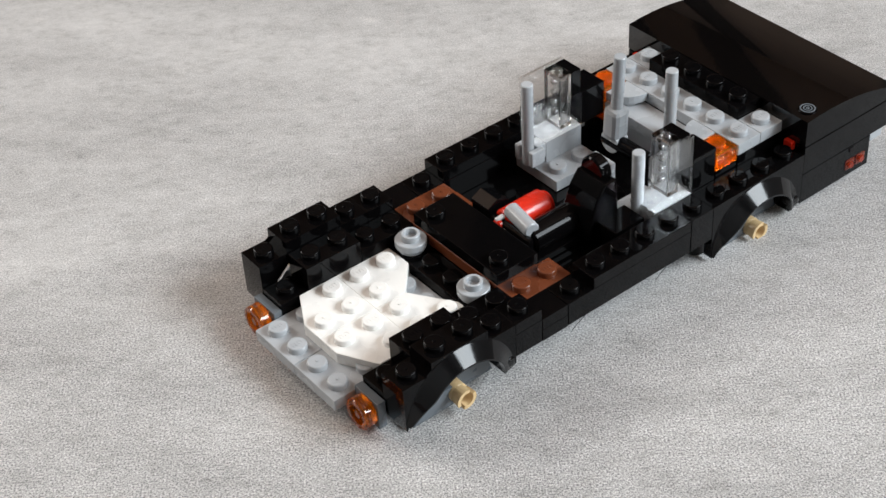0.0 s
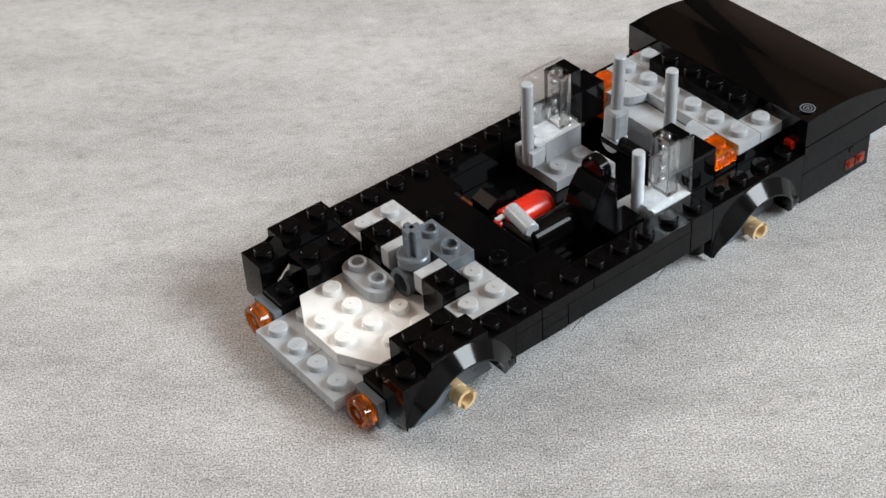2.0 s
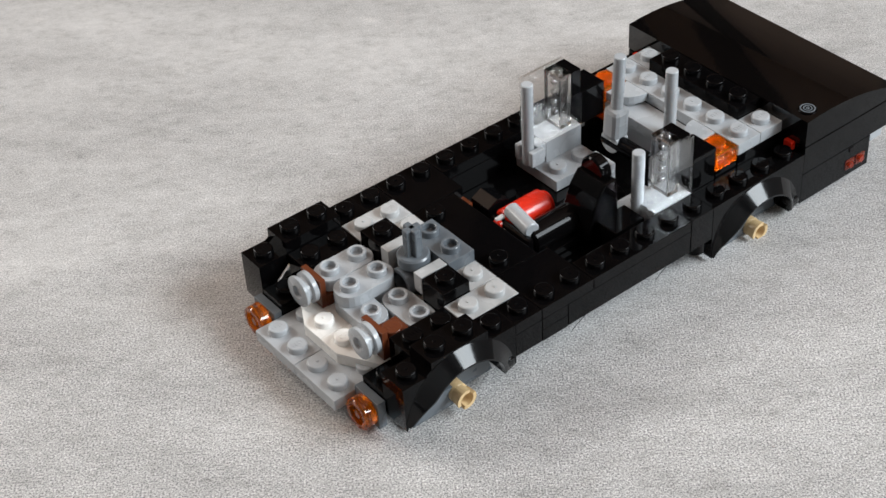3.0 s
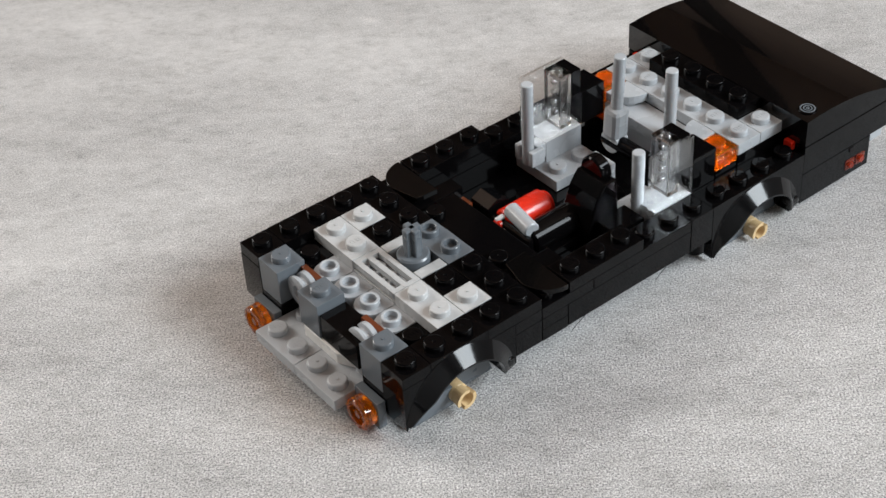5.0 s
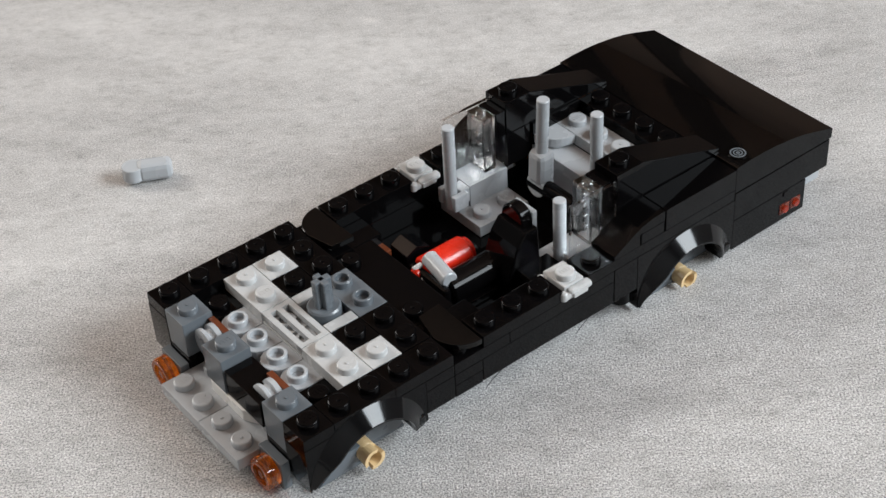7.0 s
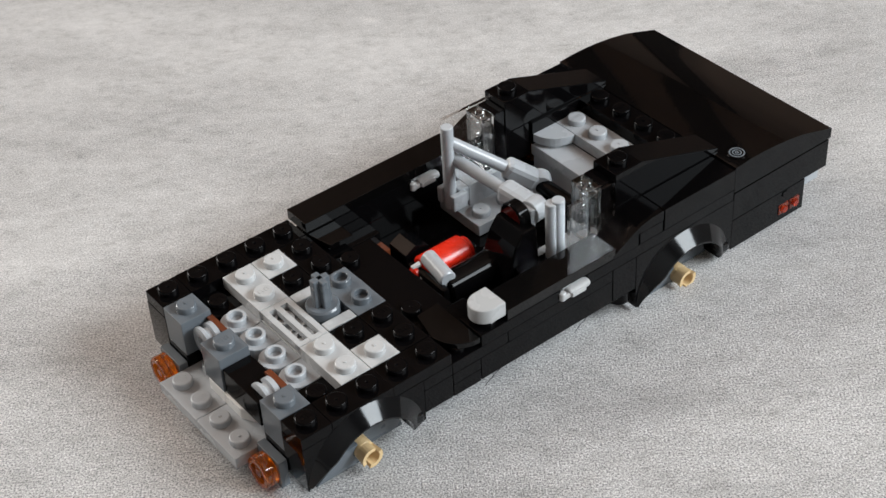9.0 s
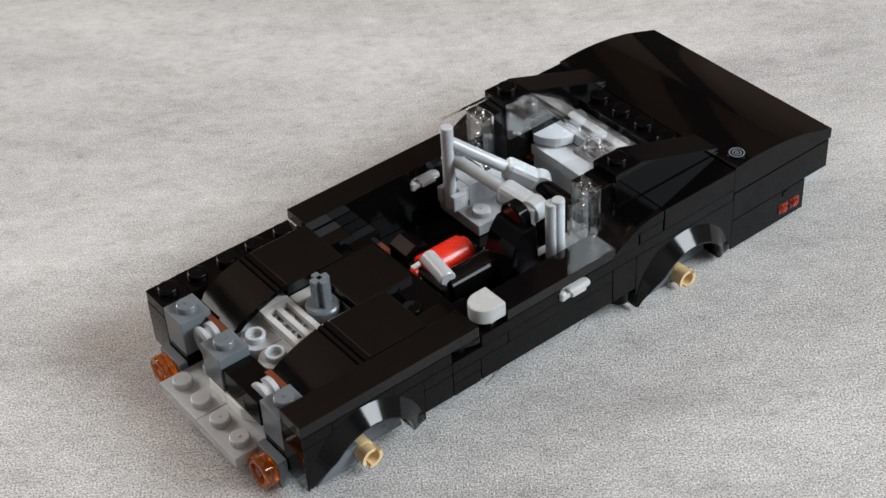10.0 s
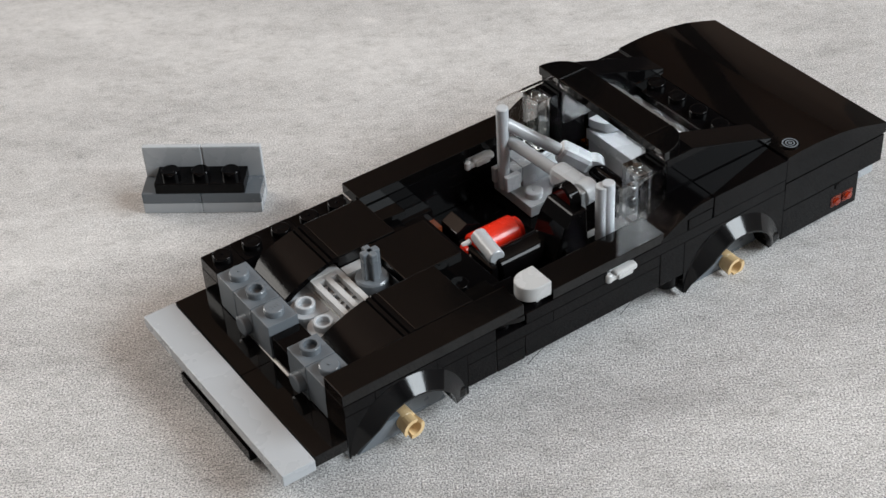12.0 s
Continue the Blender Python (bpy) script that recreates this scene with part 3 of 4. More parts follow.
lid = [(15.5, -0.3), (15.5, 2.05), (16.0, 2.14), (16.6, 2.16), (17.2, 2.08), (17.8, 1.9), (18.4, 1.64), (18.9, 1.3), (19.35, 0.95), (19.84, 0.56), (19.83, -0.3)]
add_prism(bm, lid, -0.5, 7.5, curved=True)
boot = piece("boot_lid", bm, POLISHED)
boot.data.materials.append(BLACK)          # flanks take the low-gloss black, to dim the table mirrored in them
for face in boot.data.polygons:
    if abs(face.normal.y) > 0.8:
        face.material_index = 1
bm = bmesh.new()
c = at(16.03, 7.0, 2.14)
add_lathe(bm, [(0.0024, -0.0004), (0.0024, 0.00012), (0.0022, 0.0002)], Matrix.Translation(c), 28)
part("filler_cap", bm, BLACK, boot)
bm = bmesh.new()
for ro, ri in ((0.002, 0.00165), (0.0012, 0.0009), (0.0005, 0.0002)):
    add_lathe(bm, [(ro, 0.0), (ro, 0.0001), (ri, 0.0001), (ri, 0.0)], Matrix.Translation(c + Vector((0, 0, 0.0002))), 28, False, False)
part("cap_ring", bm, DARK, boot, "dark grey rings on the filler cap")
block("tail_side", BLACK, 15.5, 19.78, -0.5, 7.5, -3.0, -0.42)
block("tail_lower", BLACK, 15.5, 18.8, -0.5, 7.5, -5.9, -3.05)
block("bumper", LIGHT, 18.8, 19.8, 0.2, 7.2, -4.6, -3.7)
for side in (0, 1):
    bm = bmesh.new()
    j = (7.44, 7.54) if side == 0 else (-0.54, -0.44)
    for i in (17.62, 18.12):
        grid_box(bm, i, i + 0.46, *j, -5.25, -4.3, 0.0002)
        add_lathe(bm, [(0.0011, 0), (0.0009, 0.0005)], axis_matrix(at(i + 0.23, j[1] if side == 0 else j[0], -4.8), at(i + 0.23, (j[1] if side == 0 else j[0]) + (1 if side == 0 else -1), -4.8)), 12)
    piece("side_marker", bm, REDGLASS, label="small transparent red side marker")
    bm = bmesh.new()
    grid_box(bm, 17.75, 17.95, *j, -3.55, -3.1, 0.00005)
    piece("body_notch", bm, BLACK)
    a, b = span(6.75, 7.1, side)
    bm = bmesh.new()
    grid_box(bm, 15.3, 15.49, a, b, -0.95, -0.2, 0.0001)
    piece("red_tab", bm, RED)

# stray fibres caught under the sill
for i, di in ((6.3, -0.8), (9.6, -0.7)):
    bm = bmesh.new()
    pts = [at(i, 7.46, -3.95), at(i + di * 0.4, 7.52, -4.1), at(i + di * 0.7, 7.56, -4.25), at(i + di, 7.6, -4.5)]
    for a, b in zip(pts, pts[1:]):
        add_rod(bm, a, b, 0.00007, 6, 0.00002)
    piece("fibre", bm, BLACK)

# ---- pieces that join the car ----
for side in (0, 1):
    j7 = both(7)[side]
    block("door_plate", BLACK, 4.5, 6.5, *span(5.5, 7.5, side), -2, -1, 0.2 if side == 0 else 0.3, studs=[(5, j7), (6, j7)])

bm = bmesh.new()
# a brick with a cross-shaped hole through its front
for lo_, hi_ in (((3.5, 2.5, -3), (4.5, 3.2, 0)), ((3.5, 3.8, -3), (4.5, 4.5, 0))):
    grid_box(bm, lo_[0], hi_[0], lo_[1] - 0.012, hi_[1] + 0.012, lo_[2], hi_[2])
grid_box(bm, 3.5, 4.5, 3.19, 3.81, -3, -2.35, 0)
grid_box(bm, 3.5, 4.5, 3.19, 3.81, -0.85, -0.004, 0)
for j0, j1 in ((3.19, 3.38), (3.62, 3.81)):
    grid_box(bm, 3.5, 4.5, j0, j1, -2.36, -1.88, 0)
    grid_box(bm, 3.5, 4.5, j0, j1, -1.32, -0.84, 0)
grid_box(bm, 4.0, 4.45, 3.19, 3.81, -2.36, -0.84, 0)
for j in (3, 4):
    add_stud(bm, 4, j, 0, True)
piece("axle_brick", bm, DARK, 0.4, "dark grey brick with an axle hole")


def axle_connector():
    bm = bmesh.new()
    add_lathe(bm, [(0.0036, 0), (0.004, 0.0004), (0.004, 0.0026), (0.0036, 0.003)], Matrix.Translation(at(3, 3.5, -0.65)), 26)
    add_tube(bm, at(3.5, 3.5, -1.9), at(2.45, 3.5, -1.9), 0.0037, 0.0024, 22)
    c = at(3, 3.5, 0.2)
    for lo_, hi_ in (((-0.0023, -0.0009, 0), (0.0023, 0.0009, 0.0078)), ((-0.0009, -0.0023, 0), (0.0009, 0.0023, 0.0078))):
        add_box(bm, c + Vector(lo_), c + Vector(hi_), 0.00035)
    return bm


piece("axle_connector", axle_connector(), DARK, 0.7, "dark grey connector with an upright cross axle",
      [(0.6, pose(-0.012, 0, 0.002))])
for side in (0, 1):
    bm = bmesh.new()
    j6, j5 = both(6)[side], both(5)[side]
    grid_box(bm, 2.5, 4.5, *span(5.5, 6.5, side), -2, -1)
    grid_box(bm, 3.5, 4.5, *span(4.5, 5.5, side), -2, -1)
    for cell in ((3, j6), (4, j6), (4, j5)):
        add_stud(bm, *cell, -1)
    piece("corner_plate", bm, PALE, 0.8)

# two bricks with half-round tiles that first stand on the table
BRICK_STOPS = {
    0: [(1.0, pose(-0.0661, -0.0015, 0, 0, 0, 0)), (1.3, pose(-0.0661, -0.0015, 0, 0, 0, 0)), (1.4, pose(-0.0640, -0.0008, 0, 0, 0, 20)),
        (1.5, pose(-0.0541, -0.0043, 0, 0, 0, 55))],
    1: [(1.1, pose(-0.0523, -0.0030, 0, 0, 0, 0)), (1.3, pose(-0.0523, -0.0030, 0, 0, 0, 0)), (1.4, pose(-0.0438, -0.0067, 0, 0, 0, -68)),
        (1.5, pose(-0.0358, -0.0270, 0, 0, 0, -148))]}
FREE = []          # (piece, rows in the world before it joins, seconds of joining, last hop)
for side, j in ((0, 2), (1, 5)):
    k = 1 if side == 0 else -1
    bm = bmesh.new()
    grid_box(bm, 2.5, 3.5, j - 0.5, j + 0.5, -3, 0)
    add_stud(bm, 3, j, 0)
    base = at(3, j + k * 0.5, -1.5)
    add_lathe(bm, [(STUD_R, 0), (STUD_R, 0.0012), (0.0016, 0.0012), (0.0015, 0.0004)], axis_matrix(base, base + Vector((0, -k, 0))), 18, False, True)
    b_ob = part("side_stud_brick", bm, BLACK, car)
    bm = bmesh.new()
    n = 14
    outline = [(2.52, 0.0), (2.52, -1.0)] + [(3 - 0.48 * math.cos(math.pi * q / n), -1.25 - 1.25 * math.sin(math.pi * q / n)) for q in range(n + 1)] + [(3.48, -1.0), (3.48, 0.0)]
    add_prism(bm, outline, *sorted((j + k * 0.51, j + k * 0.9)))
    t_ob = part("half_round_tile", bm, PALE, car, "light grey half-round tile")
    FREE.append((b_ob, side, 0.0))
    FREE.append((t_ob, side, 0.2))

# rounded plates over the engine bay floor
def round_plate(i0, i1, j0, j1, L, t):
    bm = bmesh.new()
    n = 9
    pts = []
    if j1 > j0:
        for q in range(n + 1):
            a = math.pi * q / n
            pts.append((i0 + 0.49 * math.cos(a), j0 - 0.49 * math.sin(a)))
        for q in range(n + 1):
            a = math.pi * q / n
            pts.append((i0 - 0.49 * math.cos(a), j1 + 0.49 * math.sin(a)))
    else:
        for q in range(n + 1):
            a = math.pi * q / n
            pts.append((i0 - 0.49 * math.sin(a), j0 - 0.49 * math.cos(a)))
        for q in range(n + 1):
            a = math.pi * q / n
            pts.append((i1 + 0.49 * math.sin(a), j0 + 0.49 * math.cos(a)))
    add_slab(bm, pts, L - 1, L)
    for i, j in ((i0, j0), (i1, j1)):
        add_stud(bm, i, j, L, True)
    piece("rounded_plate", bm, LIGHT, t, "light grey rounded plate with two hollow studs")


round_plate(2, 2, 2, 3, -2, 1.9)
round_plate(2, 2, 4, 5, -2, 2.1)
round_plate(1, 1, 3, 4, -2, 2.3)
for side in (1, 0):
    j = both(5)[side]
    bm = bmesh.new()
    grid_box(bm, 0.5, 1.5, j - 0.5, j + 0.5, -3, -2)
    add_stud(bm, 1, j, -2)
    grid_box(bm, 0.3, 0.52, j - 0.5, j + 0.5, -2.95, -0.4)
    c = at(0.3, j, -1.4)
    add_lathe(bm, [(STUD_R, 0), (STUD_R, 0.0016), (0.0016, 0.0016), (0.0015, 0.0006)], axis_matrix(c, c + Vector((-1, 0, 0))), 20, False, True)
    piece("angle_bracket", bm, BROWN, 2.5, "reddish brown angle bracket")
    bm = bmesh.new()
    c = at(0.28, j, -1.4)
    m = axis_matrix(c, c + Vector((-1, 0, 0)))
    add_lathe(bm, [(0.004, 0), (0.004, 0.0012), (0.0031, 0.0014), (0.0031, 0.0024), (0.0038, 0.0026), (0.004, 0.0029), (0.004, 0.0036), (0.0036, 0.0038),
                   (0.0018, 0.0038), (0.0016, 0.0030)], m, 24)
    piece("hollow_round_plate", bm, LIGHT, 2.7, "light grey round plate with an open stud")
round_plate(1, 2, 2, 2, -1, 2.9)
round_plate(1, 2, 3, 3, -1, 3.0)
round_plate(1, 2, 4, 4, -1, 3.1)
round_plate(1, 2, 5, 5, -1, 3.2)

# engine frame and nose bricks
bm = bmesh.new()
for side in (0, 1):
    grid_box(bm, 1.5, 2.5, *span(4.5, 6.5, side), -1, 0)
    grid_box(bm, 2.5, 3.5, *span(5.5, 6.5, side), -1, 0)
    for cell in ((2, both(6)[side]), (2, both(5)[side]), (3, both(6)[side])):
        add_stud(bm, *cell, 0)
piece("engine_frame", bm, PALE, 3.6, "pale grey engine frame plate")
bm = bmesh.new()
for i in (1.5, 1.9, 2.3):
    grid_box(bm, i, i + 0.2, 2.5, 4.5, -0.55, 0.0, 0.0001)
for j in (2.5, 4.3):
    grid_box(bm, 1.5, 2.5, j, j + 0.2, -0.6, -0.02, 0.0001)
grid_box(bm, 1.5, 2.5, 2.5, 4.5, -1.0, -0.8, 0.0001)
for j in (3.0, 3.5, 4.0):
    grid_box(bm, 1.6, 2.4, j - 0.06, j + 0.06, -0.8, -0.66, 0.0)
piece("grille_tile", bm, PALE, 3.9, "pale grey slotted grille tile")
for n_, (j, t) in enumerate(((1, 4.1), (3, 4.2), (6, 4.3))):
    brick("nose_brick", DARK, 0, 0, j, j, -3, 0, t)
block("engine_block", BLACK, -0.45, 0.5, 3.5, 5.3, -3, -0.8, 4.4)
for side in (0, 1):
    j7 = both(7)[side]
    block("wing_plate", BLACK, -0.5, 0.5, *span(6.5, 7.5, side), -1, 0, 4.4 + side * 0.1, studs=[(0, j7)])
    block("wing_plate", BLACK, 2.5, 4.5, *span(6.5, 7.5, side), -1, 0, 4.5 + side * 0.1, studs=[(3, j7), (4, j7)])
    block("cowl_plate", BLACK, 3.5, 4.5, *span(4.5, 6.5, side), -1, 0, 4.6, studs=[(4, both(5)[side]), (4, both(6)[side])])
    bm = bmesh.new()
    rim = [(5.54, 5.55), (4.75, 5.6)] + [(5.5 - 0.98 * math.cos(radians(a)), 6.55 + 0.95 * math.sin(radians(a))) for a in range(0, 91, 10)]
    add_slab(bm, [(i, j if side == 0 else 7 - j) for i, j in rim], -0.5, -0.02)
    add_rod(bm, at(5, j7, -1), at(5, j7, -0.45), 0.0024, 20)
    piece("rounded_tile", bm, TILE, 4.7)
    block("door_top_plate", BLACK, 5.55, 8.5, *span(6.5, 7.5, side), -1, 0, 4.8 if side else 4.7, studs=[(i, j7) for i in (6, 7, 8)])
    bm = bmesh.new()
    grid_box(bm, 8.62, 9.4, *span(6.6, 7.4, side), -0.85, -0.05, 0.0003)
    add_stud(bm, 9, j7, -0.05)
    for jc in (7.5, 6.5):
        jc = both(jc)[side]
        grid_box(bm, 8.7, 9.52, jc - 0.15, jc + 0.15, -0.75, -0.2, 0.0006)
        add_rod(bm, at(8.52, jc, -0.95), at(8.52, jc, -0.2), 0.0009, 12, 0.0003)
        grid_box(bm, 8.5, 8.8, jc - 0.12, jc + 0.12, -0.85, -0.45, 0.0002)
        grid_box(bm, 8.75, 9.3, jc - 0.2, jc + 0.2, -0.8, -0.4, 0.0002)
    piece("door_handle", bm, PALE, 5.2, "pale grey plate with handle clips")
    block("quarter_plate", BLACK, 9.5, 15.5, *span(6.5, 7.5, side), -1, 0, 5.4 if side == 0 else 5.5, studs=[(i, j7) for i in range(10, 16)])

# tail corners
for side in (0, 1):
    j6, j7 = both(6)[side], both(7)[side]
    bm = bmesh.new()
    grid_box(bm, 14.5, 15.5, j6 - 0.45, j6 + 0.45, 1, 1.9, 0.0002)
    add_stud(bm, 15, j6, 1.9)
    known = set(bm.faces)
    grid_box(bm, 14.68, 15.32, j6 - 0.32, j6 + 0.32, 1.1, 1.65, 0.0)
    bmesh.ops.reverse_faces(bm, faces=[f for f in bm.faces if f not in known])
    piece("amber_plate", bm, AMBER, 5.8, "square transparent amber plate", []).visible_shadow = False
    block("pillar_base", BLACK, 12.5, 14.5, *span(5.5, 6.5, side), 1, 2, 6.2, studs=[(13, j6), (14, j6)])
    bm = bmesh.new()
    add_prism(bm, [(12.55, 0), (12.55, 1.92), (13.6, 1.92), (15.5, 1.9), (15.5, 0)], *span(6.5, 7.5, side))
    piece("quarter_panel", bm, BLACK, 6.1 if side == 0 else 6.0)
    block("quarter_brick", BLACK, 11.55, 12.5, *span(6.5, 7.5, side), 0, 1, 6.3, studs=[(12, j7)])
    bm = bmesh.new()
    add_prism(bm, [(10.5, 0.02), (10.5, 0.3), (10.85, 0.75), (11.25, 1.3), (11.6, 1.68), (12.0, 1.9), (12.5, 1.95), (12.5, 1.05), (11.5, 1.05), (11.5, 0.02)], *span(6.5, 7.5, side), curved=True)
    piece("curved_quarter", bm, BLACK, 6.6 if side == 0 else 6.7)
    bm = bmesh.new()
    add_prism(bm, [(11.5, 2.12), (11.5, 5), (12.5, 5), (15.75, 2.3), (15.75, 2.17), (15.45, 2.008), (12.5, 2.008), (12.5, 2.12)], *span(5.5, 6.5, side))
    add_stud(bm, 12, j6, 5)
    grid_box(bm, 12.5, 14.5, *span(5.4, 5.5, side), 0.02, 2.05, 0.0001)
    for ja, jb in ((5.47, 5.5), (6.46, 6.5)):
        grid_box(bm, 14.5, 15.48, *span(ja, jb, side), 1.02, 2.05, 0.0)
    piece("roof_pillar", bm, BLACK, 6.9, "", [(6.8, pose(0, 0, 0.006, 0, -4, 0))])

# roll bars settle, rails, mirror
stick = hinge_arm("roll_bar", LIGHT, 0.0175, True)
bm = bmesh.new()
add_rod(bm, Vector((0.0095, 0, 0)), Vector((0.027, 0, 0)), 0.0016)
stick_rod = part("rod", bm, LIGHT)
stick_rod.parent = stick
for side in (0, 1):
    bm = bmesh.new()
    i0, i1 = (6.5, 10.6) if side == 0 else (4.5, 10.4)
    grid_box(bm, i0, i1, *span(6.5, 7.5, side), 0.05, 0.95, 0.00012)
    piece("door_rail", bm, TILE, 8.5 - 0.3 * side)
bm = bmesh.new()
n = 26
out = [(6.5, 6.55), (6.5, 7.45), (6.1, 7.45)] + [(6.1 - 0.5 * math.sin(math.pi * q / n), 7.0 + 0.45 * math.cos(math.pi * q / n)) for q in range(1, n)] + [(6.1, 6.55)]
add_slab(bm, out, 0.5, 1.72, 0.0003)
add_rod(bm, at(6.1, 7.0, 0.0), at(6.1, 7.0, 0.65), 0.0024)
piece("wing_mirror", bm, PALE, 8.9, "pale grey rounded wing mirror")
block("wing_tile", TILE, -0.5, 5.5, 6.5, 7.5, 0, 1, 9.2, bevel=0.00025, stops=[(9.1, pose(0.004, 0.004, 0.003, 0, 0, 5))])
block("cowl_tile", TILE, 3.5, 5.5, 2.5, 4.5, 0, 0.9, 9.3, bevel=0.00025)
block("bonnet_tile", TILE, 2.5, 4.5, 0.5, 2.5, 0, 1, 9.4, bevel=0.00025)
block("bonnet_tile", TILE, 2.5, 4.5, 4.5, 6.5, 0, 1, 9.5, bevel=0.00025)
for side, t in ((1, 9.7), (0, 9.8)):
    bm = bmesh.new()
    add_prism(bm, [(0.5, -0.95), (0.5, -0.75), (0.8, -0.3), (1.15, 0.12), (1.5, 0.45), (1.85, 0.7), (2.1, 0.86), (2.13, 0.72), (2.17, 0.9), (2.28, 0.95), (2.31, 0.8), (2.35, 0.98), (2.5, 1.0), (2.5, 0.62), (2.2, 0.56), (1.6, 0.1), (1.0, -0.6), (0.8, -0.95)],
              *span(4.5, 6.5, side), curved=True)
    piece("bonnet_slope", bm, BLACK, t)

# rear screen and roof hoop
bm = bmesh.new()
slope = [(12.3, 4.6), (12.3, 4.85), (12.55, 4.85), (13.3, 3.95), (14.5, 1.95), (14.5, 1.6), (13.25, 3.65), (12.45, 4.6)]
add_prism(bm, slope, 1.5, 5.5, 0.0002)
for j0, j1 in ((1.5, 2.4), (4.6, 5.5)):
    grid_box(bm, 11.5, 12.29, j0, j1, 4.45, 4.85, 0.0003)
for j in (1.52, 5.33):
    add_prism(bm, [(11.5, 1.7), (11.5, 4.8), (12.35, 4.85), (13.2, 3.9), (14.0, 2.6), (14.45, 1.75), (13.2, 1.75)], j, j + 0.15, 0.0003)
for j in (2, 5):
    add_stud(bm, 12, j, 4.85, True)
piece("rear_screen", bm, CLEAR, 9.9, "clear transparent rear window").visible_shadow = False
block("roof_hoop", TILE, 11.4, 12.5, 1.5, 5.5, 4.95, 5.8, 10.1, bevel=0.00025)
for side, t in ((1, 10.3), (0, 10.4)):
    bm = bmesh.new()
    k = 1 if side == 0 else -1
    j0 = both(5.5)[side]
    arc = [(11.4 + 1.1 * math.sin(math.radians(a)), j0 + k * (0.1 + 0.9 * math.cos(math.radians(a)))) for a in range(0, 91, 10)]
    add_slab(bm, [(11.4, j0)] + arc + [(12.5, j0)], 5.02, 5.8)
    piece("roof_corner", bm, TILE, t)

# front splitter
SHIFT = pose(-0.0082, 0, 0)
for i, j in ((-2, 2), (-2, 4), (-1, 2), (-1, 4)):
    bm = bmesh.new()
    grid_box(bm, i - 0.55, i + 0.4, j - 0.5, j + 1.5, -6, -5.15)
    for e0, e1, f0, f1 in ((i - 0.55, i - 0.47, j - 0.5, j + 1.5), (i + 0.32, i + 0.4, j - 0.5, j + 1.5), (i - 0.55, i + 0.4, j - 0.5, j - 0.42), (i - 0.55, i + 0.4, j + 1.42, j + 1.5)):
        grid_box(bm, e0, e1, f0, f1, -5.2, -5.02, 0.0)
    for q in (j, j + 1):
        m = Matrix.Translation(at(i - 0.07, q, -5.17))
        add_lathe(bm, [(0.0025, 0), (0.0025, 0.0004), (0.0017, 0.0004), (0.0016, 0.0)], m, 20, False, True)
    piece("splitter_plate", bm, BLACK, 10.7, "", [(10.5, SHIFT), (10.6, SHIFT)])
block("bumper_tile", TILE, -1.55, -0.5, 3.5, 7.5, -4, -3, 10.7)
block("bumper_tile", TILE, -1.55, -0.5, -0.5, 3.5, -4, -3, 10.8, stops=[(10.7, pose(-0.0017, -0.004, 0.0022, 0, 0, 8))])
block("bumper_filler", BLACK, -2.5, -1.6, 1.6, 5.4, -5, -4, 10.9)
block("bumper_bar", LIGHT, -2.6, -1.57, -0.5, 7.6, -4, -3, 10.9, label="long pale grey bumper bar")
for side, t in ((1, 11.3), (0, 11.4)):
    j = both(5)[side]
    bm = bmesh.new()
    grid_box(bm, -0.5, 0.5, j - 0.5, j + 0.5, -3, 0)
    add_stud(bm, 0, j, 0, True)
    c = at(-0.5, j + 0.15, -1.9)
    add_lathe(bm, [(0.0025, 0), (0.0025, 0.0016), (0.002, 0.0018)], axis_matrix(c, c + Vector((-1, 0, 0))), 20, False, True)
    piece("lamp_brick", bm, DARK, t, "", [(11.3, pose(-0.004, 0.003, 0))] if side == 0 else [])


# ---- loose parts on the far side of the table ----
def corner_bracket():
    bm = bmesh.new()
    add_box(bm, (-0.0079, 0, 0), (0.0079, 0.0079, 0.0032), 0.0002)
    add_box(bm, (-0.0079, 0.008, 0), (0.0079, 0.0096, 0.0158), 0.00035)
    add_box(bm, (-0.0079, 0.0075, 0), (0.0079, 0.0085, 0.0032))
    for x in (-0.004, 0.004):
        add_lathe(bm, [(STUD_R, 0), (STUD_R, STUD_H), (STUD_R - 0.0002, STUD_H + 0.0002)], Matrix.Translation((x, 0.004, 0.0031)), 22, False, True)
    shade(bm)
    me = bpy.data.meshes.new("corner_bracket")
    bm.to_mesh(me)
    bm.free()
    me.materials.append(LIGHT)
    return tagged(new("corner_bracket", me), "light grey angle bracket standing on the table", "toy brick", "loose toy bricks")


def jumper_plate():
    bm = bmesh.new()
    add_box(bm, (-0.0079, 0, 0), (0.0079, 0.0079, 0.0032), 0.0002)
    add_lathe(bm, [(STUD_R, 0), (STUD_R, 0.0016), (STUD_R - 0.0002, 0.0018), (0.0017, 0.0018), (0.0016, 0.0002)], Matrix.Translation((0, 0.004, 0.0031)), 22, False, True)
    shade(bm)
    me = bpy.data.meshes.new("jumper_plate")
    bm.to_mesh(me)
    bm.free()
    me.materials.append(DARK)
    return tagged(new("jumper_plate", me), "dark grey plate with one hollow stud", "toy brick", "loose toy bricks")


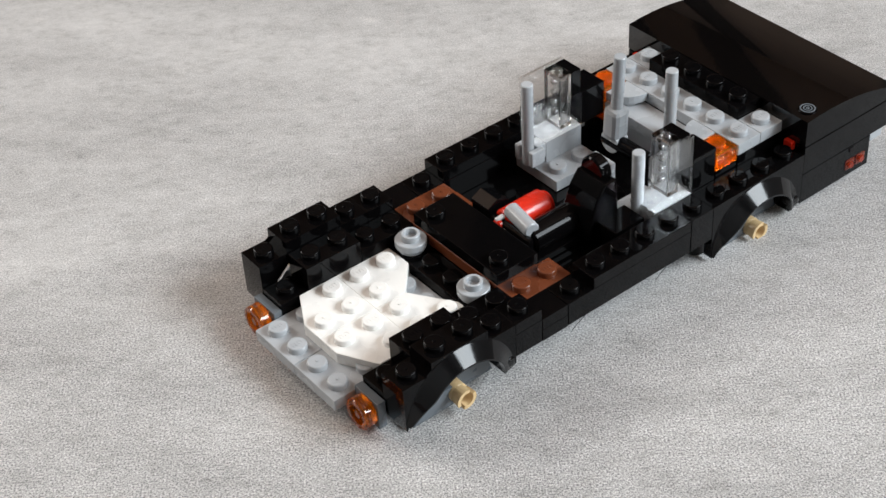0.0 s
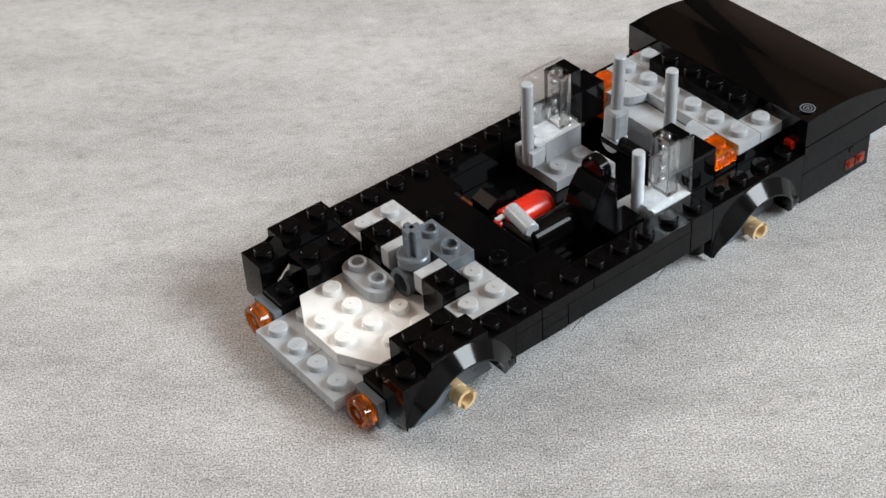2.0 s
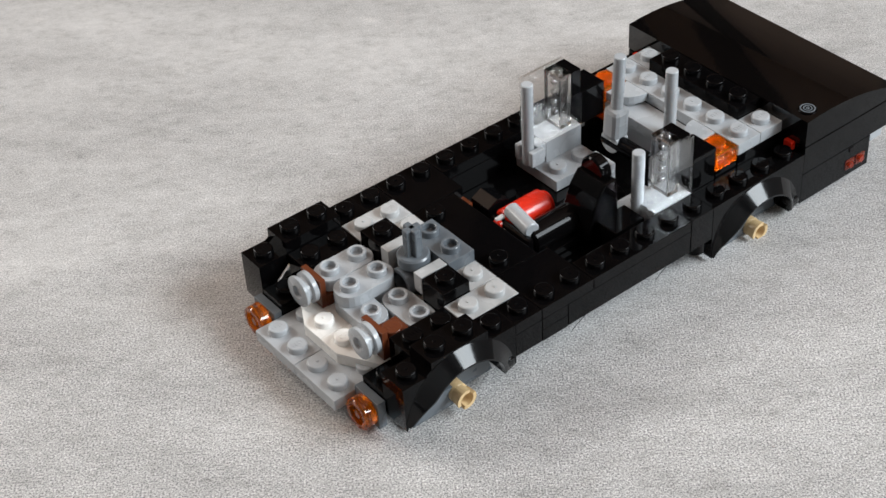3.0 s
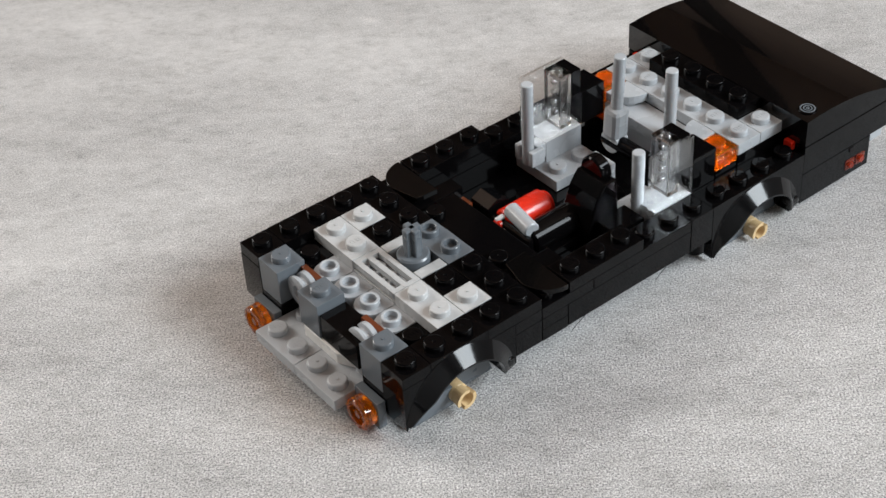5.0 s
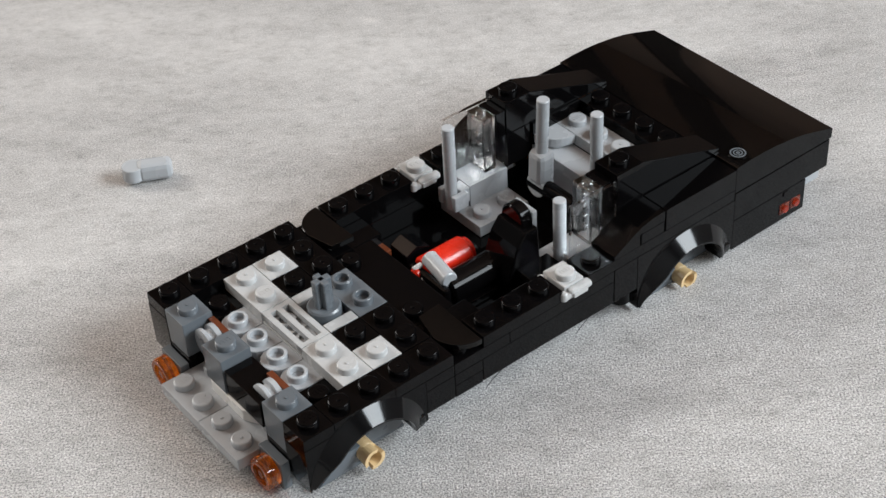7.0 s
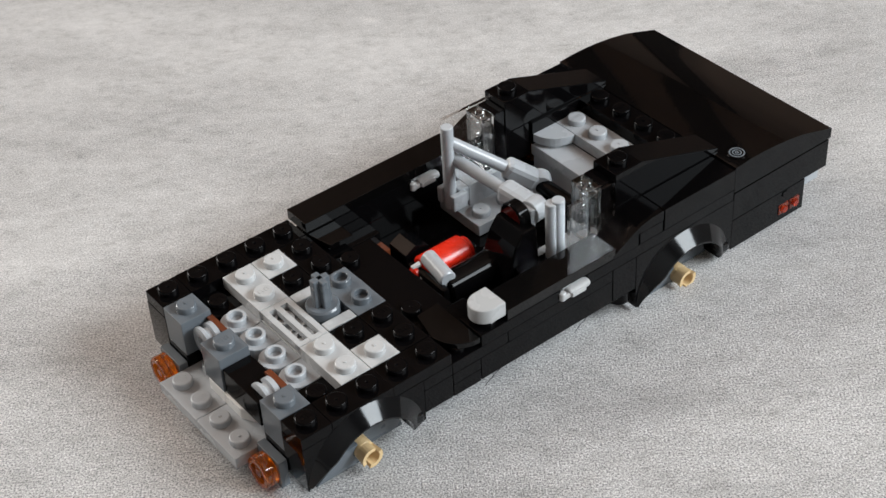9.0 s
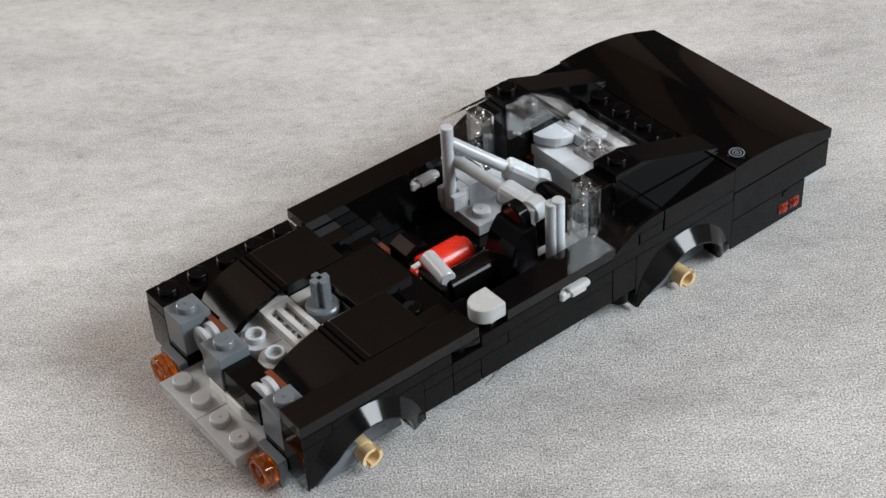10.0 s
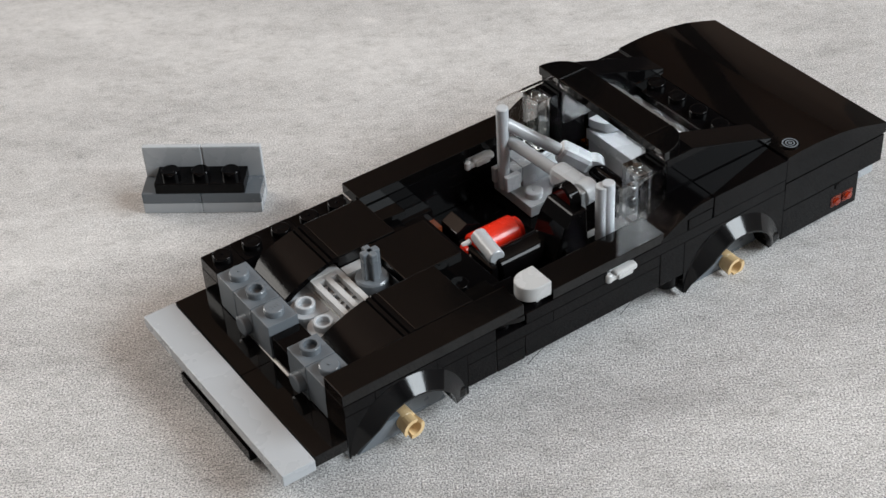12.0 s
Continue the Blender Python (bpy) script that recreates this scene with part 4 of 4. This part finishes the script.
def three_stud_plate():
    bm = bmesh.new()
    add_box(bm, (-0.0119, 0, 0), (0.0119, 0.0079, 0.0032), 0.0002)
    for x in (-0.008, 0, 0.008):
        add_lathe(bm, [(STUD_R, 0), (STUD_R, STUD_H), (STUD_R - 0.0002, STUD_H + 0.0002)], Matrix.Translation((x, 0.004, 0.0031)), 22, False, True)
    shade(bm)
    me = bpy.data.meshes.new("three_stud_plate")
    bm.to_mesh(me)
    bm.free()
    me.materials.append(BLACK)
    return tagged(new("three_stud_plate", me), "black plate with three studs on grey plates", "toy brick", "loose toy bricks")


brackets = [corner_bracket(), corner_bracket()]
jumpers = [jumper_plate(), jumper_plate()]
long_plate = three_stud_plate()


# ---- what moves ----
def tray(n):
    """The n-th waiting place on the table before the camera's view."""
    return pose(-0.2 + 0.021 * (n % 20), -0.12 - 0.026 * (n // 20), 0, 0, 0, 36)


def station_at(t):
    for a, b in zip(CAR, CAR[1:]):
        if a[0] <= t <= b[0]:
            f = (t - a[0]) / (b[0] - a[0])
            return station([0] + [a[k] + f * (b[k] - a[k]) for k in (1, 2, 3)])
    return station(CAR[-1])


def in_car(t, m):
    return station_at(t).inverted() @ m


STEP = 1 / 30


def waiting(m, until, start=0.0):
    """Rows that keep a part of the car still on the table while the car is pushed."""
    times = [start] + [r[0] for r in CAR if start < r[0] < until - STEP] + [until]
    return [(t, in_car(t, m)) for t in times]


def motions():
    walk(car, [(r[0], station(r)) for r in CAR])
    spot = 0
    for ob, t, stops in ARRIVALS:
        home = ob.matrix_basis.copy()
        first = min([t] + [s[0] for s in stops])
        rows = waiting(tray(spot), first - 2 * STEP)
        spot += 1
        for n, (ts, shift) in enumerate(stops):
            m = Matrix.Translation(shift.translation) @ home @ shift.to_3x3().to_4x4()
            nxt = stops[n + 1][0] if n + 1 < len(stops) else t
            rows += [(ts - STEP, m), (nxt - 2 * STEP, m)]
        rows += [(t - STEP, home), (12.0, home)]
        walk(ob, rows)
    for n, (ob, side, late) in enumerate(FREE):
        home = ob.matrix_basis.copy()
        brick_home = HOME[side]
        local = brick_home.inverted() @ home
        face = pose(0, 0, 0, 0, 0, 0 if side == 0 else 180)
        stops = BRICK_STOPS[side]
        rows = waiting(tray(spot), stops[0][0] + late - 2 * STEP)
        spot += 1
        for k, (ts, m) in enumerate(stops):
            if ts < stops[0][0] + late:
                ts = stops[0][0] + late
            w = station_at(0).inverted() @ m @ face @ local
            end = stops[k + 1][0] if k + 1 < len(stops) else 1.6
            if rows[-1][0] < ts - STEP - 0.001:
                rows.append((ts - STEP, w))
            if end - 2 * STEP > rows[-1][0] + 0.001:
                rows.append((end - 2 * STEP, w))
        hop = Matrix.Translation((-0.012, 0, 0)) @ home
        rows += [(1.6 - STEP, hop), (1.7 - 2 * STEP, hop), (1.7 - STEP, home), (12.0, home)]
        walk(ob, rows)
    # the roll bars
    low = Matrix.Translation(at(11.75, 2.8, -1.1)) @ pose(0, 0, 0, 0, -93, 90)
    eye1, end1 = at(11.75, 2.8, -1.1), at(9.55, 1.25, 3.3)
    eye2, end2 = at(10.0, 4.6, 1.2), at(9.6, 1.35, 1.8)
    down1 = Matrix.Translation(eye1) @ (end1 - eye1).to_track_quat("X", "Z").to_matrix().to_4x4()
    down2 = Matrix.Translation(eye2) @ (end2 - eye2).to_track_quat("X", "Z").to_matrix().to_4x4()
    mid = Matrix.LocRotScale(low.translation.lerp(down1.translation, 0.5), low.to_quaternion().slerp(down1.to_quaternion(), 0.5), None)
    walk(arm, [(0.0, low), (7.6, low), (7.8, mid), (8.0, down1), (12.0, down1)])
    up = short_bar.matrix_basis.copy()
    up2 = Matrix.Translation(at(9.83, 5.57, -2.5))
    walk(short_bar, [(0.0, up), (8.0, up), (8.1, up2), (12.0, up2)])
    lie0 = pose(-0.0825, 0.083, 0.0031, 90, 0, 8)
    lie1 = pose(-0.0790, 0.0795, 0.0031, 90, 0, 4)
    rows = waiting(pose(-0.23, -0.15, 0.0031, 90, 0, 8), 7.0 - 2 * STEP)
    rows += [(7.0 - STEP, in_car(7.0, lie0)), (7.1 - 2 * STEP, in_car(7.1, lie0)), (7.2 - STEP, in_car(7.2, lie1)), (7.4, in_car(7.4, lie1))]
    walk(stick, rows + [(7.9, down2), (12.0, down2)])
    rod_home = stick_rod.matrix_basis.copy()
    rod_away = pose(-0.16, 0, 0) @ rod_home
    walk(stick_rod, [(0.0, rod_away), (7.1 - 2 * STEP, rod_away), (7.1 - STEP, rod_home), (12.0, rod_home)])
    # loose parts
    tilt = math.degrees(math.atan2(0.0014 - 0.0042, 0.0313)) * 1.0
    line = [pose(-0.0784, 0.068, 0, 0, 0, tilt) @ pose(x, 0, 0) for x in (0.0079, 0.0238)]
    off = [pose(-0.23, -0.05, 0), pose(-0.23, -0.08, 0), pose(-0.27, -0.05, 0), pose(-0.27, -0.08, 0), pose(-0.27, -0.11, 0)]
    s1 = pose(-0.0764, 0.0655, 0, 0, 0, -1)
    s2 = [pose(-0.0775, 0.066, 0, 0, 0, -1), pose(-0.0535, 0.064, 0, 0, 0, -1)]
    walk(brackets[0], [(0, off[0]), (11.5 - 2 * STEP, off[0]), (11.5 - STEP, s1), (11.6 - 2 * STEP, s1), (11.6 - STEP, s2[0]), (11.7 - 2 * STEP, s2[0]), (11.7 - STEP, line[0]), (12.0, line[0])])
    walk(brackets[1], [(0, off[1]), (11.6 - 2 * STEP, off[1]), (11.6 - STEP, s2[1]), (11.7 - 2 * STEP, s2[1]), (11.7 - STEP, line[1]), (12.0, line[1])])
    for k in (0, 1):
        up_ = line[k] @ pose(0, 0, 0.0032)
        out_ = line[k] @ pose(-0.0008, -0.0012, 0.0036)
        walk(jumpers[k], [(0, off[2 + k]), (11.8 - 2 * STEP, off[2 + k]), (11.8 - STEP, out_), (11.9 - 2 * STEP, out_), (11.9 - STEP, up_), (12.0, up_)])
    top = pose(-0.0784, 0.068, 0, 0, 0, tilt) @ pose(0.0158, 0, 0.0064)
    walk(long_plate, [(0, off[4]), (12.0 - 2 * STEP, off[4]), (12.0 - STEP, top), (12.0, top)])


HOME = {side: FREE[2 * side][0].matrix_basis.copy() for side in (0, 1)}
motions()
